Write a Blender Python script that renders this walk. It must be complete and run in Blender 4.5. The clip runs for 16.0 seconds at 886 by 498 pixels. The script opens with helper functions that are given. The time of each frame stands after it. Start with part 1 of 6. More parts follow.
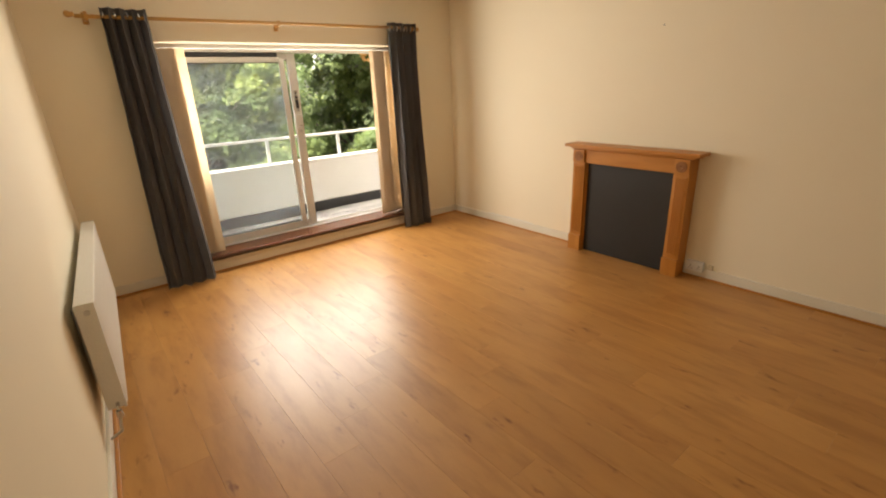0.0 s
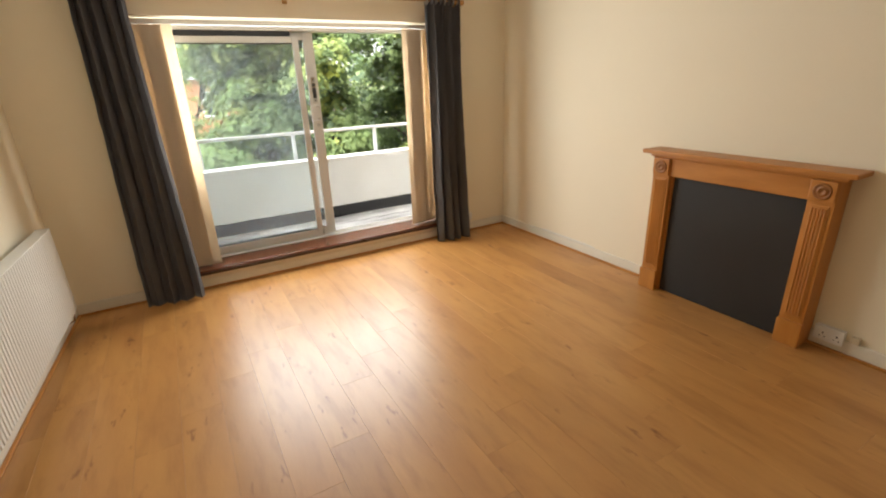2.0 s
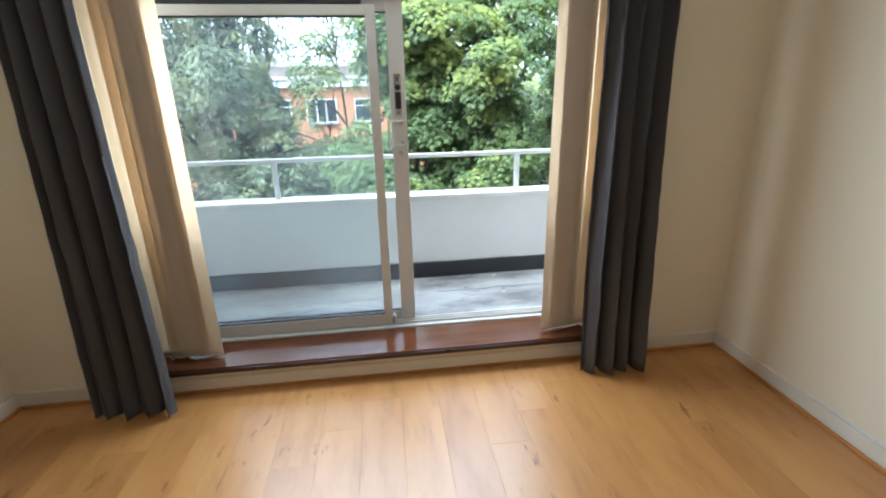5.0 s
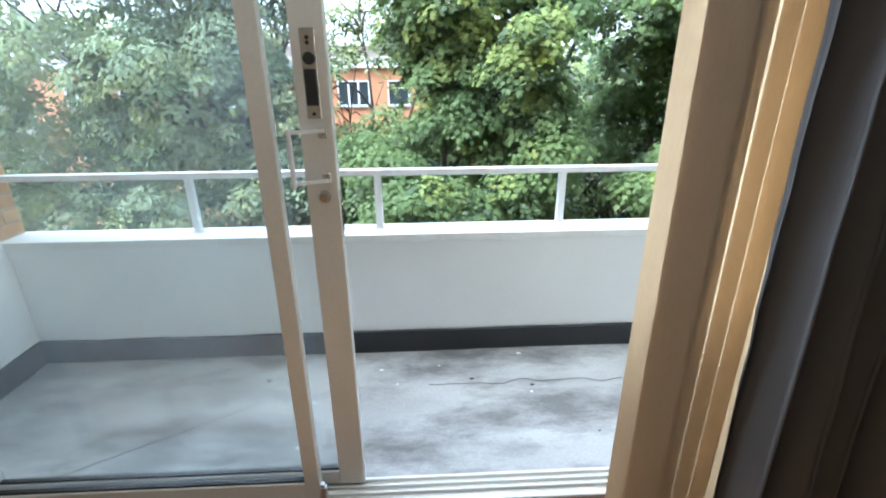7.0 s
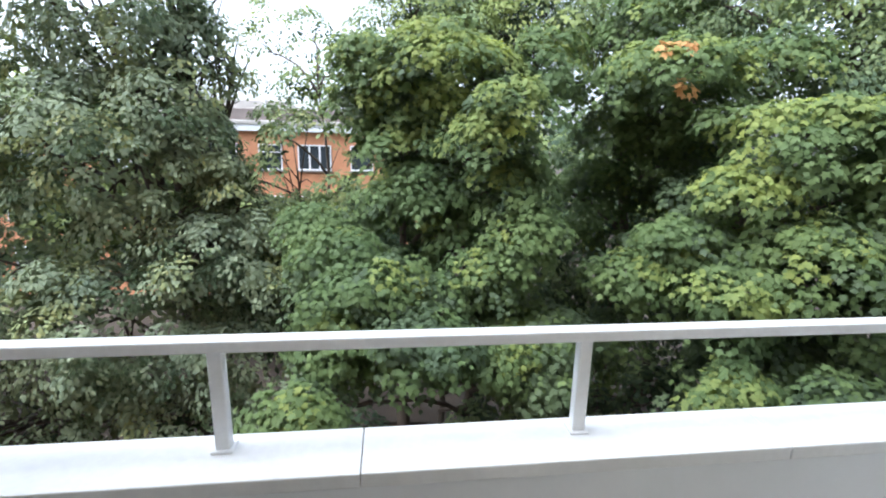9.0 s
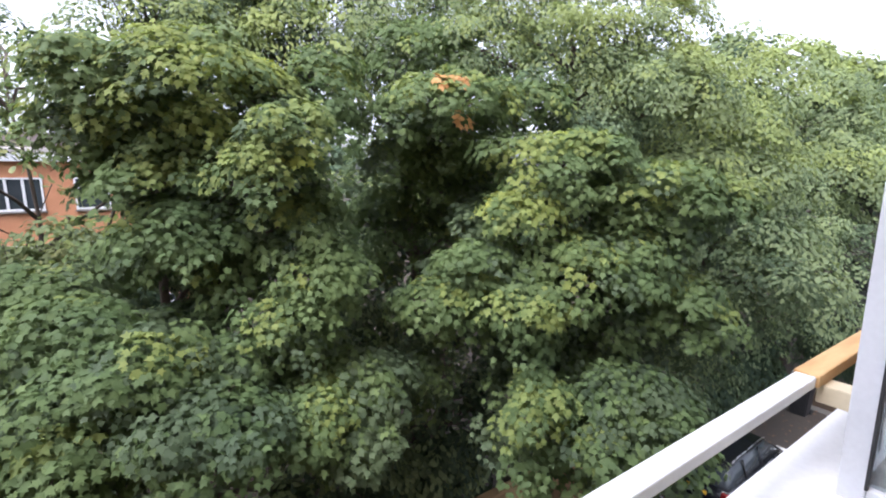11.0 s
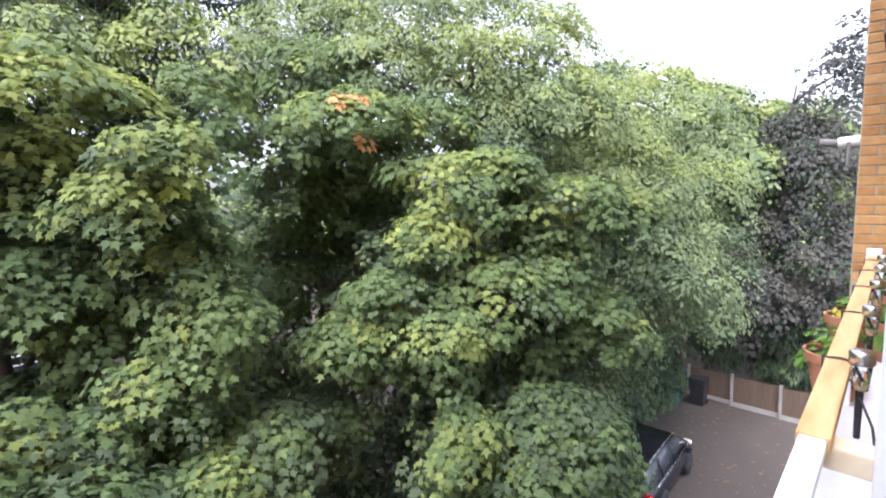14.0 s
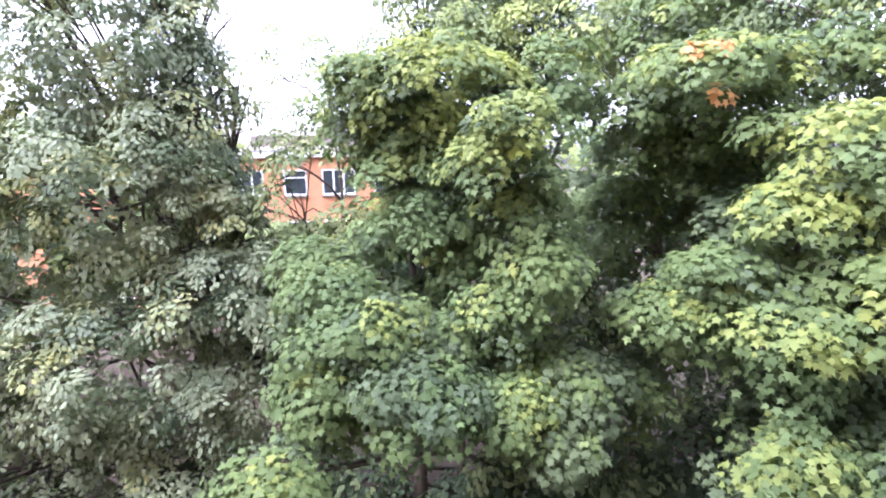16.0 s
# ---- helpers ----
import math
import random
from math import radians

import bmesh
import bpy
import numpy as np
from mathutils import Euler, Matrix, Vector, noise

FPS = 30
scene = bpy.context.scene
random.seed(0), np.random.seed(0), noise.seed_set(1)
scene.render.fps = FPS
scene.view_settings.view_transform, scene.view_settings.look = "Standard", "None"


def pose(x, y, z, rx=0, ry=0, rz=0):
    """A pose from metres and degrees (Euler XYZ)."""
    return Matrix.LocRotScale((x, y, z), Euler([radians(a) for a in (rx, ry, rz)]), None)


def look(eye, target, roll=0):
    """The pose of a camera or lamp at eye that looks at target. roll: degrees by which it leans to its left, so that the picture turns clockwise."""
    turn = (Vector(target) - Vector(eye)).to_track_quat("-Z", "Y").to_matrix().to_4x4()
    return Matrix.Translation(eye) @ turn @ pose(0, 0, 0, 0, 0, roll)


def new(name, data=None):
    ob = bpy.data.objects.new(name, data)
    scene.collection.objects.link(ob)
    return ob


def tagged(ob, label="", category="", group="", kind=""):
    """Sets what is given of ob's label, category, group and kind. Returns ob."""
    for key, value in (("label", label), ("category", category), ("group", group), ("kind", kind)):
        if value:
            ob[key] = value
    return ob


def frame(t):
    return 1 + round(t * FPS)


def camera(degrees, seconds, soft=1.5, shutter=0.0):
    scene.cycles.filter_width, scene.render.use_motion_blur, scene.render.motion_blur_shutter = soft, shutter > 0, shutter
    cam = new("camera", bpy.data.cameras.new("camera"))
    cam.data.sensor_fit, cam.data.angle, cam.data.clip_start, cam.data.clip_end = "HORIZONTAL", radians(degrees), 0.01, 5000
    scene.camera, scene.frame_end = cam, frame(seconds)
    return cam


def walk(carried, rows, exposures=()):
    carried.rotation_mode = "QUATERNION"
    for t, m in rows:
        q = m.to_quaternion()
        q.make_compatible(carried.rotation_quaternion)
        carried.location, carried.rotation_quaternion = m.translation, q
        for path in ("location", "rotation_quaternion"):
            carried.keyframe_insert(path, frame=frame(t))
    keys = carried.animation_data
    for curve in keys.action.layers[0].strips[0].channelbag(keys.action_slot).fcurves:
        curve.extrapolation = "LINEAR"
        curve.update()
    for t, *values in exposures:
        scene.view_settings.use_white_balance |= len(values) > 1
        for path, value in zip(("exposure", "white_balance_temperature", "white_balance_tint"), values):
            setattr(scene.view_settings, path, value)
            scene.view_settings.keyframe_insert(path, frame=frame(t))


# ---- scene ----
cam = camera(88.1, 16.0, 2.0)
PATH = [
    (0, (0.197, -0.698, 1.682), (1.364, 0.777, 1.002), -2.4),
    (0.5, (0.376, -0.656, 1.656), (1.551, 0.81, 0.969), -3.2),
    (1, (0.694, -0.61, 1.626), (1.85, 0.869, 0.936), -2.0),
    (1.5, (0.892, -0.442, 1.603), (1.959, 1.097, 0.901), -1.6),
    (2, (1.037, -0.095, 1.617), (1.961, 1.536, 0.919), -2.2),
    (2.5, (1.246, 0.159, 1.59), (2.045, 1.863, 0.913), -1.1),
    (3, (1.517, 0.404, 1.582), (2.197, 2.168, 0.929), 0.1),
    (3.5, (1.721, 0.75, 1.576), (2.333, 2.54, 0.928), 0.3),
    (4, (1.927, 1.053, 1.578), (2.38, 2.893, 0.94), -0.5),
    (4.2, (1.976, 1.188, 1.564), (2.375, 3.043, 0.931), -0.8),
    (6.3, (2.45, 2.549, 1.57), (2.546, 4.427, 0.887), -0.5),
    (6.5, (2.484, 2.709, 1.544), (2.571, 4.584, 0.854), -0.4),
    (7, (2.544, 3.116, 1.556), (2.625, 4.986, 0.852), -0.5),
    (7.5, (2.639, 3.477, 1.549), (2.719, 5.347, 0.844), -0.6),
    (8, (2.769, 3.834, 1.593), (2.796, 5.694, 0.858), -1.3),
    (8.2, (2.7, 3.973, 1.553), (2.794, 5.852, 0.875), -0.2),
    (10.3, (2.877, 4.937, 1.704), (3.33, 6.855, 1.366), 0.4),
    (10.5, (2.837, 4.986, 1.686), (3.484, 6.848, 1.35), 1.1),
    (11, (2.773, 5.187, 1.688), (3.874, 6.822, 1.353), 0.1),
    (11.5, (2.877, 5.348, 1.714), (4.227, 6.782, 1.368), 0.4),
    (12, (2.955, 5.469, 1.713), (4.502, 6.69, 1.374), 0.4),
    (12.5, (3.002, 5.563, 1.696), (4.695, 6.579, 1.378), 0.0),
    (13, (2.973, 5.616, 1.7), (4.709, 6.565, 1.407), -0.7),
    (13.5, (3.025, 5.598, 1.689), (4.667, 6.709, 1.428), -1.8),
    (14, (3.08, 5.541, 1.697), (4.484, 6.945, 1.452), -2.3),
    (14.5, (3.139, 5.445, 1.704), (4.184, 7.133, 1.46), -2.5),
    (15, (3.158, 5.363, 1.694), (3.787, 7.244, 1.434), -1.6),
    (15.5, (3.216, 5.281, 1.697), (3.514, 7.234, 1.387), -1.4),
    (16, (3.331, 5.216, 1.71), (3.412, 7.179, 1.333), -1.1),
]
EXPOSURES = [  # seconds, stops, kelvin, tint
    (0.0, 3.45, 7650, 12), (1.5, 3.45, 6950, 9), (3.0, 3.2, 5900, 6), (4.2, 3.05, 5300, 4), (6.3, 3.1, 5200, 2), (7.5, 2.62, 5350, 3), (8.2, 2.3, 5500, 4),
    (10.3, 1.85, 5800, 17), (12.5, 2.03, 5900, 19), (14.0, 2.26, 5800, 22), (15.0, 2.5, 5700, 25), (16.0, 2.93, 5600, 28)]
walk(cam, [(t, look(eye, target, roll)) for t, eye, target, roll in PATH], EXPOSURES)

# ---- daylight: an overcast sky, one wide soft sun ----
SUN_ELEV, SUN_AZ = 62.0, -112.0   # degrees; azimuth of the sun from +y towards +x
world = bpy.data.worlds.new("sky")
scene.world = world
world.use_nodes = True
wn, wl = world.node_tree.nodes, world.node_tree.links
wn.clear()
sky = wn.new("ShaderNodeTexSky")
sky.sky_type, sky.sun_disc = "NISHITA", False
sky.sun_elevation, sky.sun_rotation = radians(SUN_ELEV), radians(SUN_AZ)
sky.air_density, sky.dust_density, sky.ozone_density = 1.0, 4.0, 1.0
grey = wn.new("ShaderNodeHueSaturation")
grey.inputs["Saturation"].default_value = 0.25
wback = wn.new("ShaderNodeBackground")
wback.inputs["Strength"].default_value = 0.15
wout = wn.new("ShaderNodeOutputWorld")
wl.new(sky.outputs[0], grey.inputs["Color"])
wl.new(grey.outputs[0], wback.inputs["Color"])
wl.new(wback.outputs[0], wout.inputs["Surface"])

sun = new("sun", bpy.data.lights.new("sun", "SUN"))
sun.data.energy, sun.data.angle, sun.data.color = 1.0, radians(40), (1.0, 0.97, 0.92)
se, sa = radians(SUN_ELEV), radians(SUN_AZ)
sun.matrix_world = look((math.sin(sa) * math.cos(se) * 60, math.cos(sa) * math.cos(se) * 60, math.sin(se) * 60), (0, 0, 0))

# the sky's light through the patio door
daylight = new("window_daylight", bpy.data.lights.new("window_daylight", "AREA"))
daylight.data.shape, daylight.data.size, daylight.data.size_y = "RECTANGLE", 2.3, 1.1
daylight.data.energy, daylight.data.color = 8.0, (0.93, 0.97, 1.0)
daylight.matrix_world = look((2.15, 4.285, 1.46), (2.15, 0.0, 1.25))


# ---- materials ----
def nodes_of(name):
    m = bpy.data.materials.new(name)
    m.use_nodes = True
    t = m.node_tree
    b = t.nodes["Principled BSDF"]
    return m, t, b


def noise_node(t, scale, detail=4.0, stretch=None, coord="Object", rough=0.55, shift=False):
    tc = t.nodes.new("ShaderNodeTexCoord")
    src = tc.outputs[coord]
    if shift:
        oi = t.nodes.new("ShaderNodeObjectInfo")
        mul = t.nodes.new("ShaderNodeVectorMath")
        mul.operation = "SCALE"
        mul.inputs["Scale"].default_value = 37.0
        comb = t.nodes.new("ShaderNodeCombineXYZ")
        for i in range(3):
            t.links.new(oi.outputs["Random"], comb.inputs[i])
        t.links.new(comb.outputs[0], mul.inputs[0])
        add = t.nodes.new("ShaderNodeVectorMath")
        t.links.new(src, add.inputs[0])
        t.links.new(mul.outputs[0], add.inputs[1])
        src = add.outputs[0]
    if stretch:
        mp = t.nodes.new("ShaderNodeMapping")
        mp.inputs["Scale"].default_value = stretch
        t.links.new(src, mp.inputs["Vector"])
        src = mp.outputs[0]
    n = t.nodes.new("ShaderNodeTexNoise")
    n.inputs["Scale"].default_value, n.inputs["Detail"].default_value = scale, detail
    n.inputs["Roughness"].default_value = rough
    t.links.new(src, n.inputs["Vector"])
    return n


def ramp(t, src, stops):
    r = t.nodes.new("ShaderNodeValToRGB")
    e = r.color_ramp.elements
    while len(e) < len(stops):
        e.new(0.5)
    for k, (p, c) in zip(e, stops):
        k.position, k.color = p, (*c, 1.0)
    t.links.new(src, r.inputs["Fac"])
    return r


def mix(t, a, b, fac, mode="MIX"):
    m = t.nodes.new("ShaderNodeMix")
    m.data_type, m.blend_type = "RGBA", mode
    for s, v in ((m.inputs["Factor"], fac), (m.inputs["A"], a), (m.inputs["B"], b)):
        if isinstance(v, (int, float)):
            s.default_value = v
        elif isinstance(v, tuple):
            s.default_value = (*v, 1.0)
        else:
            t.links.new(v, s)
    return m.outputs["Result"]


def bumped(t, b, src, strength, dist=0.002):
    bp = t.nodes.new("ShaderNodeBump")
    bp.inputs["Strength"].default_value, bp.inputs["Distance"].default_value = strength, dist
    t.links.new(src, bp.inputs["Height"])
    t.links.new(bp.outputs[0], b.inputs["Normal"])


def surface(name, dark, light, big=1.5, fine=60.0, rough=0.6, bump=0.15, metal=0.0, stretch=None, spread=0.25, dist=0.002, shift=False, speck=0.94):
    """A two-scale material: slow drift between two colours, fine grain on top, and relief."""
    m, t, b = nodes_of(name)
    a = noise_node(t, big, 3.0, stretch, shift=shift)
    f = noise_node(t, fine, 3.0, stretch, shift=shift)
    c = ramp(t, a.outputs["Fac"], [(0.5 - spread, dark), (0.5 + spread, light)])
    g = ramp(t, f.outputs["Fac"], [(0.3, (speck, speck, speck)), (0.7, (1.0, 1.0, 1.0))])
    t.links.new(mix(t, c.outputs[0], g.outputs[0], 1.0, "MULTIPLY"), b.inputs["Base Color"])
    rr = ramp(t, a.outputs["Fac"], [(0.3, (rough * 0.85,) * 3), (0.7, (min(1.0, rough * 1.15),) * 3)])
    t.links.new(rr.outputs[0], b.inputs["Roughness"])
    b.inputs["Metallic"].default_value = metal
    if bump:
        bumped(t, b, f.outputs["Fac"], bump, dist)
    return m


def laminate():
    """Rustic oak laminate: boards run along y, with soft figure, short dark knot flecks and a satin sheen."""
    m, t, b = nodes_of("oak_laminate")
    figure = noise_node(t, 5.0, 4.0, (2.6, 0.55, 1.0), shift=True, rough=0.55)
    tone = noise_node(t, 1.3, 3.0, (2.0, 0.6, 1.0), shift=True)
    fine = noise_node(t, 55.0, 4.0, (4.0, 0.40, 1.0), shift=True)
    knots = noise_node(t, 7.5, 3.0, (2.4, 0.75, 1.0), shift=True, rough=0.6)
    patch = noise_node(t, 3.0, 3.0, (2.0, 0.5, 1.0), shift=True)
    c = ramp(t, tone.outputs["Fac"], [(0.30, (0.45, 0.205, 0.054)), (0.70, (0.56, 0.280, 0.082))])
    g = ramp(t, figure.outputs["Fac"], [(0.32, (0.80, 0.74, 0.66)), (0.50, (1.0, 1.0, 1.0)), (0.72, (1.05, 1.06, 1.06))])
    col = mix(t, c.outputs[0], g.outputs[0], 0.75, "MULTIPLY")
    k = ramp(t, knots.outputs["Fac"], [(0.61, (0.0, 0.0, 0.0)), (0.72, (1.0, 1.0, 1.0))])
    near = ramp(t, patch.outputs["Fac"], [(0.47, (0.0, 0.0, 0.0)), (0.60, (1.0, 1.0, 1.0))])
    fleck = mix(t, k.outputs[0], near.outputs[0], 1.0, "MULTIPLY")
    dark = mix(t, col, (0.50, 0.35, 0.21), 1.0, "MULTIPLY")
    col = mix(t, col, dark, fleck)
    f = ramp(t, fine.outputs["Fac"], [(0.35, (0.93, 0.91, 0.89)), (0.65, (1.0, 1.0, 1.0))])
    col = mix(t, col, f.outputs[0], 0.6, "MULTIPLY")
    oi = t.nodes.new("ShaderNodeObjectInfo")
    v = ramp(t, oi.outputs["Random"], [(0.0, (0.95, 0.94, 0.93)), (1.0, (1.04, 1.03, 1.02))])
    col = mix(t, col, v.outputs[0], 1.0, "MULTIPLY")
    t.links.new(col, b.inputs["Base Color"])
    r = ramp(t, figure.outputs["Fac"], [(0.3, (0.41,) * 3), (0.7, (0.34,) * 3)])
    t.links.new(r.outputs[0], b.inputs["Roughness"])
    b.inputs["IOR"].default_value = 1.6
    b.inputs["Coat Weight"].default_value = 0.10
    b.inputs["Coat Roughness"].default_value = 0.34
    bumped(t, b, fine.outputs["Fac"], 0.04, 0.001)
    return m


def leaf_material(name, cols, trans=0.36, rough=0.62):
    m, t, b = nodes_of(name)
    geo = t.nodes.new("ShaderNodeNewGeometry")
    n = len(cols)
    c = ramp(t, geo.outputs["Random Per Island"], [(i / (n - 1), k) for i, k in enumerate(cols)])
    big = noise_node(t, 0.7, 3.0)
    g = ramp(t, big.outputs["Fac"], [(0.3, (0.72, 0.78, 0.8)), (0.7, (1.1, 1.08, 0.95))])
    col = mix(t, c.outputs[0], g.outputs[0], 1.0, "MULTIPLY")
    t.links.new(col, b.inputs["Base Color"])
    b.inputs["Roughness"].default_value = rough
    b.inputs["Specular IOR Level"].default_value = 0.20
    tr = t.nodes.new("ShaderNodeBsdfTranslucent")
    t.links.new(mix(t, col, (1.15, 1.15, 0.75), 1.0, "MULTIPLY"), tr.inputs["Color"])
    ms = t.nodes.new("ShaderNodeMixShader")
    ms.inputs[0].default_value = trans
    t.links.new(b.outputs[0], ms.inputs[1])
    t.links.new(tr.outputs[0], ms.inputs[2])
    t.links.new(ms.outputs[0], t.nodes["Material Output"].inputs["Surface"])
    return m


def glass_material(name, rough=0.0, tint=(0.94, 0.97, 0.96), bump=0.0, scale=18.0):
    m, t, b = nodes_of(name)
    b.inputs["Base Color"].default_value = (*tint, 1)
    b.inputs["Transmission Weight"].default_value = 1.0
    b.inputs["Roughness"].default_value = rough
    b.inputs["IOR"].default_value = 1.45
    if bump:
        n = noise_node(t, scale, 2.0, (1.0, 1.0, 0.45))
        bumped(t, b, n.outputs["Fac"], bump, 0.01)
    return m


def brick_material(name, cols):
    m, t, b = nodes_of(name)
    oi = t.nodes.new("ShaderNodeObjectInfo")
    c = ramp(t, oi.outputs["Random"], [(i / (len(cols) - 1), k) for i, k in enumerate(cols)])
    s = noise_node(t, 14.0, 5.0, shift=True)
    g = ramp(t, s.outputs["Fac"], [(0.3, (0.72, 0.70, 0.68)), (0.65, (1.05, 1.04, 1.02))])
    t.links.new(mix(t, c.outputs[0], g.outputs[0], 1.0, "MULTIPLY"), b.inputs["Base Color"])
    b.inputs["Roughness"].default_value = 0.85
    f = noise_node(t, 90.0, 4.0)
    bumped(t, b, f.outputs["Fac"], 0.35, 0.004)
    return m


def concrete_floor_material():
    m, t, b = nodes_of("balcony_screed")
    big = noise_node(t, 1.7, 5.0, (0.7, 1.3, 1.0))
    stain = noise_node(t, 1.1, 6.0, (0.8, 1.7, 1.0), rough=0.7)
    fine = noise_node(t, 70.0, 4.0)
    c = ramp(t, big.outputs["Fac"], [(0.3, (0.27, 0.265, 0.255)), (0.7, (0.45, 0.445, 0.435))])
    s = ramp(t, stain.outputs["Fac"], [(0.45, (1.0, 1.0, 1.0)), (0.61, (0.26, 0.25, 0.25))])
    col = mix(t, c.outputs[0], s.outputs[0], 0.85, "MULTIPLY")
    g = ramp(t, fine.outputs["Fac"], [(0.3, (0.85,) * 3), (0.7, (1.0,) * 3)])
    t.links.new(mix(t, col, g.outputs[0], 1.0, "MULTIPLY"), b.inputs["Base Color"])
    r = ramp(t, big.outputs["Fac"], [(0.3, (0.35,) * 3), (0.7, (0.6,) * 3)])
    t.links.new(r.outputs[0], b.inputs["Roughness"])
    bumped(t, b, fine.outputs["Fac"], 0.2, 0.002)
    return m


WALL = surface("cream_wall_paint", (0.84, 0.74, 0.55), (0.87, 0.77, 0.585), 0.8, 160.0, 0.75, 0.05, dist=0.0006, speck=0.985)
CEIL = surface("white_ceiling_paint", (0.80, 0.79, 0.76), (0.83, 0.82, 0.79), 0.8, 160.0, 0.85, 0.10)
GLOSS = surface("cream_gloss_paint", (0.76, 0.70, 0.57), (0.80, 0.74, 0.62), 3.0, 90.0, 0.35, 0.05)
OAK = laminate()
PINE = surface("honey_pine", (0.43, 0.160, 0.026), (0.57, 0.235, 0.046), 4.0, 45.0, 0.38, 0.06, stretch=(3.0, 3.0, 0.6))
PINE_H = surface("honey_pine_rail", (0.43, 0.160, 0.026), (0.57, 0.235, 0.046), 4.0, 45.0, 0.38, 0.06, stretch=(3.0, 0.6, 3.0))
PINE_DARK = surface("pine_carving", (0.28, 0.105, 0.022), (0.38, 0.15, 0.035), 20.0, 80.0, 0.45, 0.1)
BLACKBOARD = surface("black_board", (0.013, 0.012, 0.011), (0.021, 0.019, 0.017), 2.0, 120.0, 0.55, 0.06)
PLASTIC = surface("white_plastic", (0.78, 0.77, 0.73), (0.82, 0.81, 0.78), 5.0, 80.0, 0.4, 0.0)
ENAMEL = surface("white_enamel", (0.76, 0.74, 0.68), (0.80, 0.78, 0.72), 2.0, 90.0, 0.5, 0.02)
DARK = surface("dark_plastic", (0.015, 0.015, 0.016), (0.03, 0.03, 0.032), 6.0, 90.0, 0.45, 0.05)
CHROME = surface("worn_steel", (0.50, 0.49, 0.47), (0.62, 0.61, 0.59), 9.0, 90.0, 0.28, 0.02, metal=1.0)
CURTAIN = surface("charcoal_curtain", (0.150, 0.142, 0.142), (0.215, 0.204, 0.203), 3.0, 300.0, 0.8, 0.3, stretch=(1.0, 1.0, 0.4))
VANE = surface("cream_blind_fabric", (0.78, 0.65, 0.49), (0.84, 0.71, 0.54), 6.0, 220.0, 0.75, 0.15, stretch=(1.0, 1.0, 0.15))
vt = VANE.node_tree
vtr = vt.nodes.new("ShaderNodeBsdfTranslucent")
vtr.inputs["Color"].default_value = (0.80, 0.62, 0.42, 1)
vms = vt.nodes.new("ShaderNodeMixShader")
vms.inputs[0].default_value = 0.02
vt.links.new(vt.nodes["Principled BSDF"].outputs[0], vms.inputs[1])
vt.links.new(vtr.outputs[0], vms.inputs[2])
vt.links.new(vms.outputs[0], vt.nodes["Material Output"].inputs["Surface"])
POLE = surface("varnished_pole", (0.50, 0.26, 0.07), (0.62, 0.35, 0.11), 8.0, 60.0, 0.35, 0.03, stretch=(0.3, 3.0, 3.0))
SILL = surface("mahogany_stain", (0.095, 0.030, 0.013), (0.16, 0.052, 0.021), 5.0, 60.0, 0.11, 0.05, stretch=(0.4, 4.0, 4.0))
FRAME = surface("white_aluminium", (0.68, 0.66, 0.61), (0.75, 0.73, 0.69), 2.0, 80.0, 0.35, 0.03)
GLASS = glass_material("window_glass")
# a faint bluish veil of dirt and painted reflected haze on the panes
gt = GLASS.node_tree
gb = gt.nodes["Principled BSDF"]
gb.inputs["IOR"].default_value = 1.3
veil = gt.nodes.new("ShaderNodeBsdfDiffuse")
veil.inputs["Color"].default_value = (0.66, 0.74, 0.80, 1)
veil_through = gt.nodes.new("ShaderNodeBsdfTranslucent")
veil_through.inputs["Color"].default_value = (0.66, 0.74, 0.80, 1)
dm = gt.nodes.new("ShaderNodeAddShader")
gm = gt.nodes.new("ShaderNodeMixShader")
gn = noise_node(gt, 2.5, 5.0)
gr = ramp(gt, gn.outputs["Fac"], [(0.35, (0.012,) * 3), (0.70, (0.032,) * 3)])
gt.links.new(gr.outputs[0], gm.inputs[0])
gt.links.new(veil.outputs[0], dm.inputs[0])
gt.links.new(veil_through.outputs[0], dm.inputs[1])
gt.links.new(gt.nodes["Principled BSDF"].outputs[0], gm.inputs[1])
gt.links.new(dm.outputs[0], gm.inputs[2])
gt.links.new(gm.outputs[0], gt.nodes["Material Output"].inputs["Surface"])
OBSCURE = glass_material("obscured_glass", 0.09, (0.62, 0.68, 0.72), 1.0, 6.0)
ob_b = OBSCURE.node_tree.nodes["Principled BSDF"]
ob_b.inputs["Transmission Weight"].default_value = 0.84
ob_n = noise_node(OBSCURE.node_tree, 7.0, 6.0, (1.0, 2.2, 0.7), rough=0.7)
ob_r = ramp(OBSCURE.node_tree, ob_n.outputs["Fac"], [(0.38, (0.46, 0.53, 0.58)), (0.52, (0.66, 0.72, 0.75)), (0.66, (0.86, 0.88, 0.88))])
OBSCURE.node_tree.links.new(ob_r.outputs[0], ob_b.inputs["Base Color"])
SCREED = concrete_floor_material()
MASONRY = surface("white_masonry_paint", (0.72, 0.73, 0.74), (0.80, 0.81, 0.82), 1.2, 50.0, 0.7, 0.08, dist=0.002, speck=0.98)
COPING = surface("weathered_white_coping", (0.66, 0.66, 0.65), (0.80, 0.80, 0.79), 2.5, 40.0, 0.75, 0.25, dist=0.003)
TAR = surface("black_bitumen", (0.012, 0.013, 0.016), (0.024, 0.025, 0.030), 3.0, 60.0, 0.5, 0.3, dist=0.004)
RAILPAINT = surface("white_rail_paint", (0.76, 0.77, 0.78), (0.82, 0.83, 0.84), 6.0, 60.0, 0.35, 0.06)
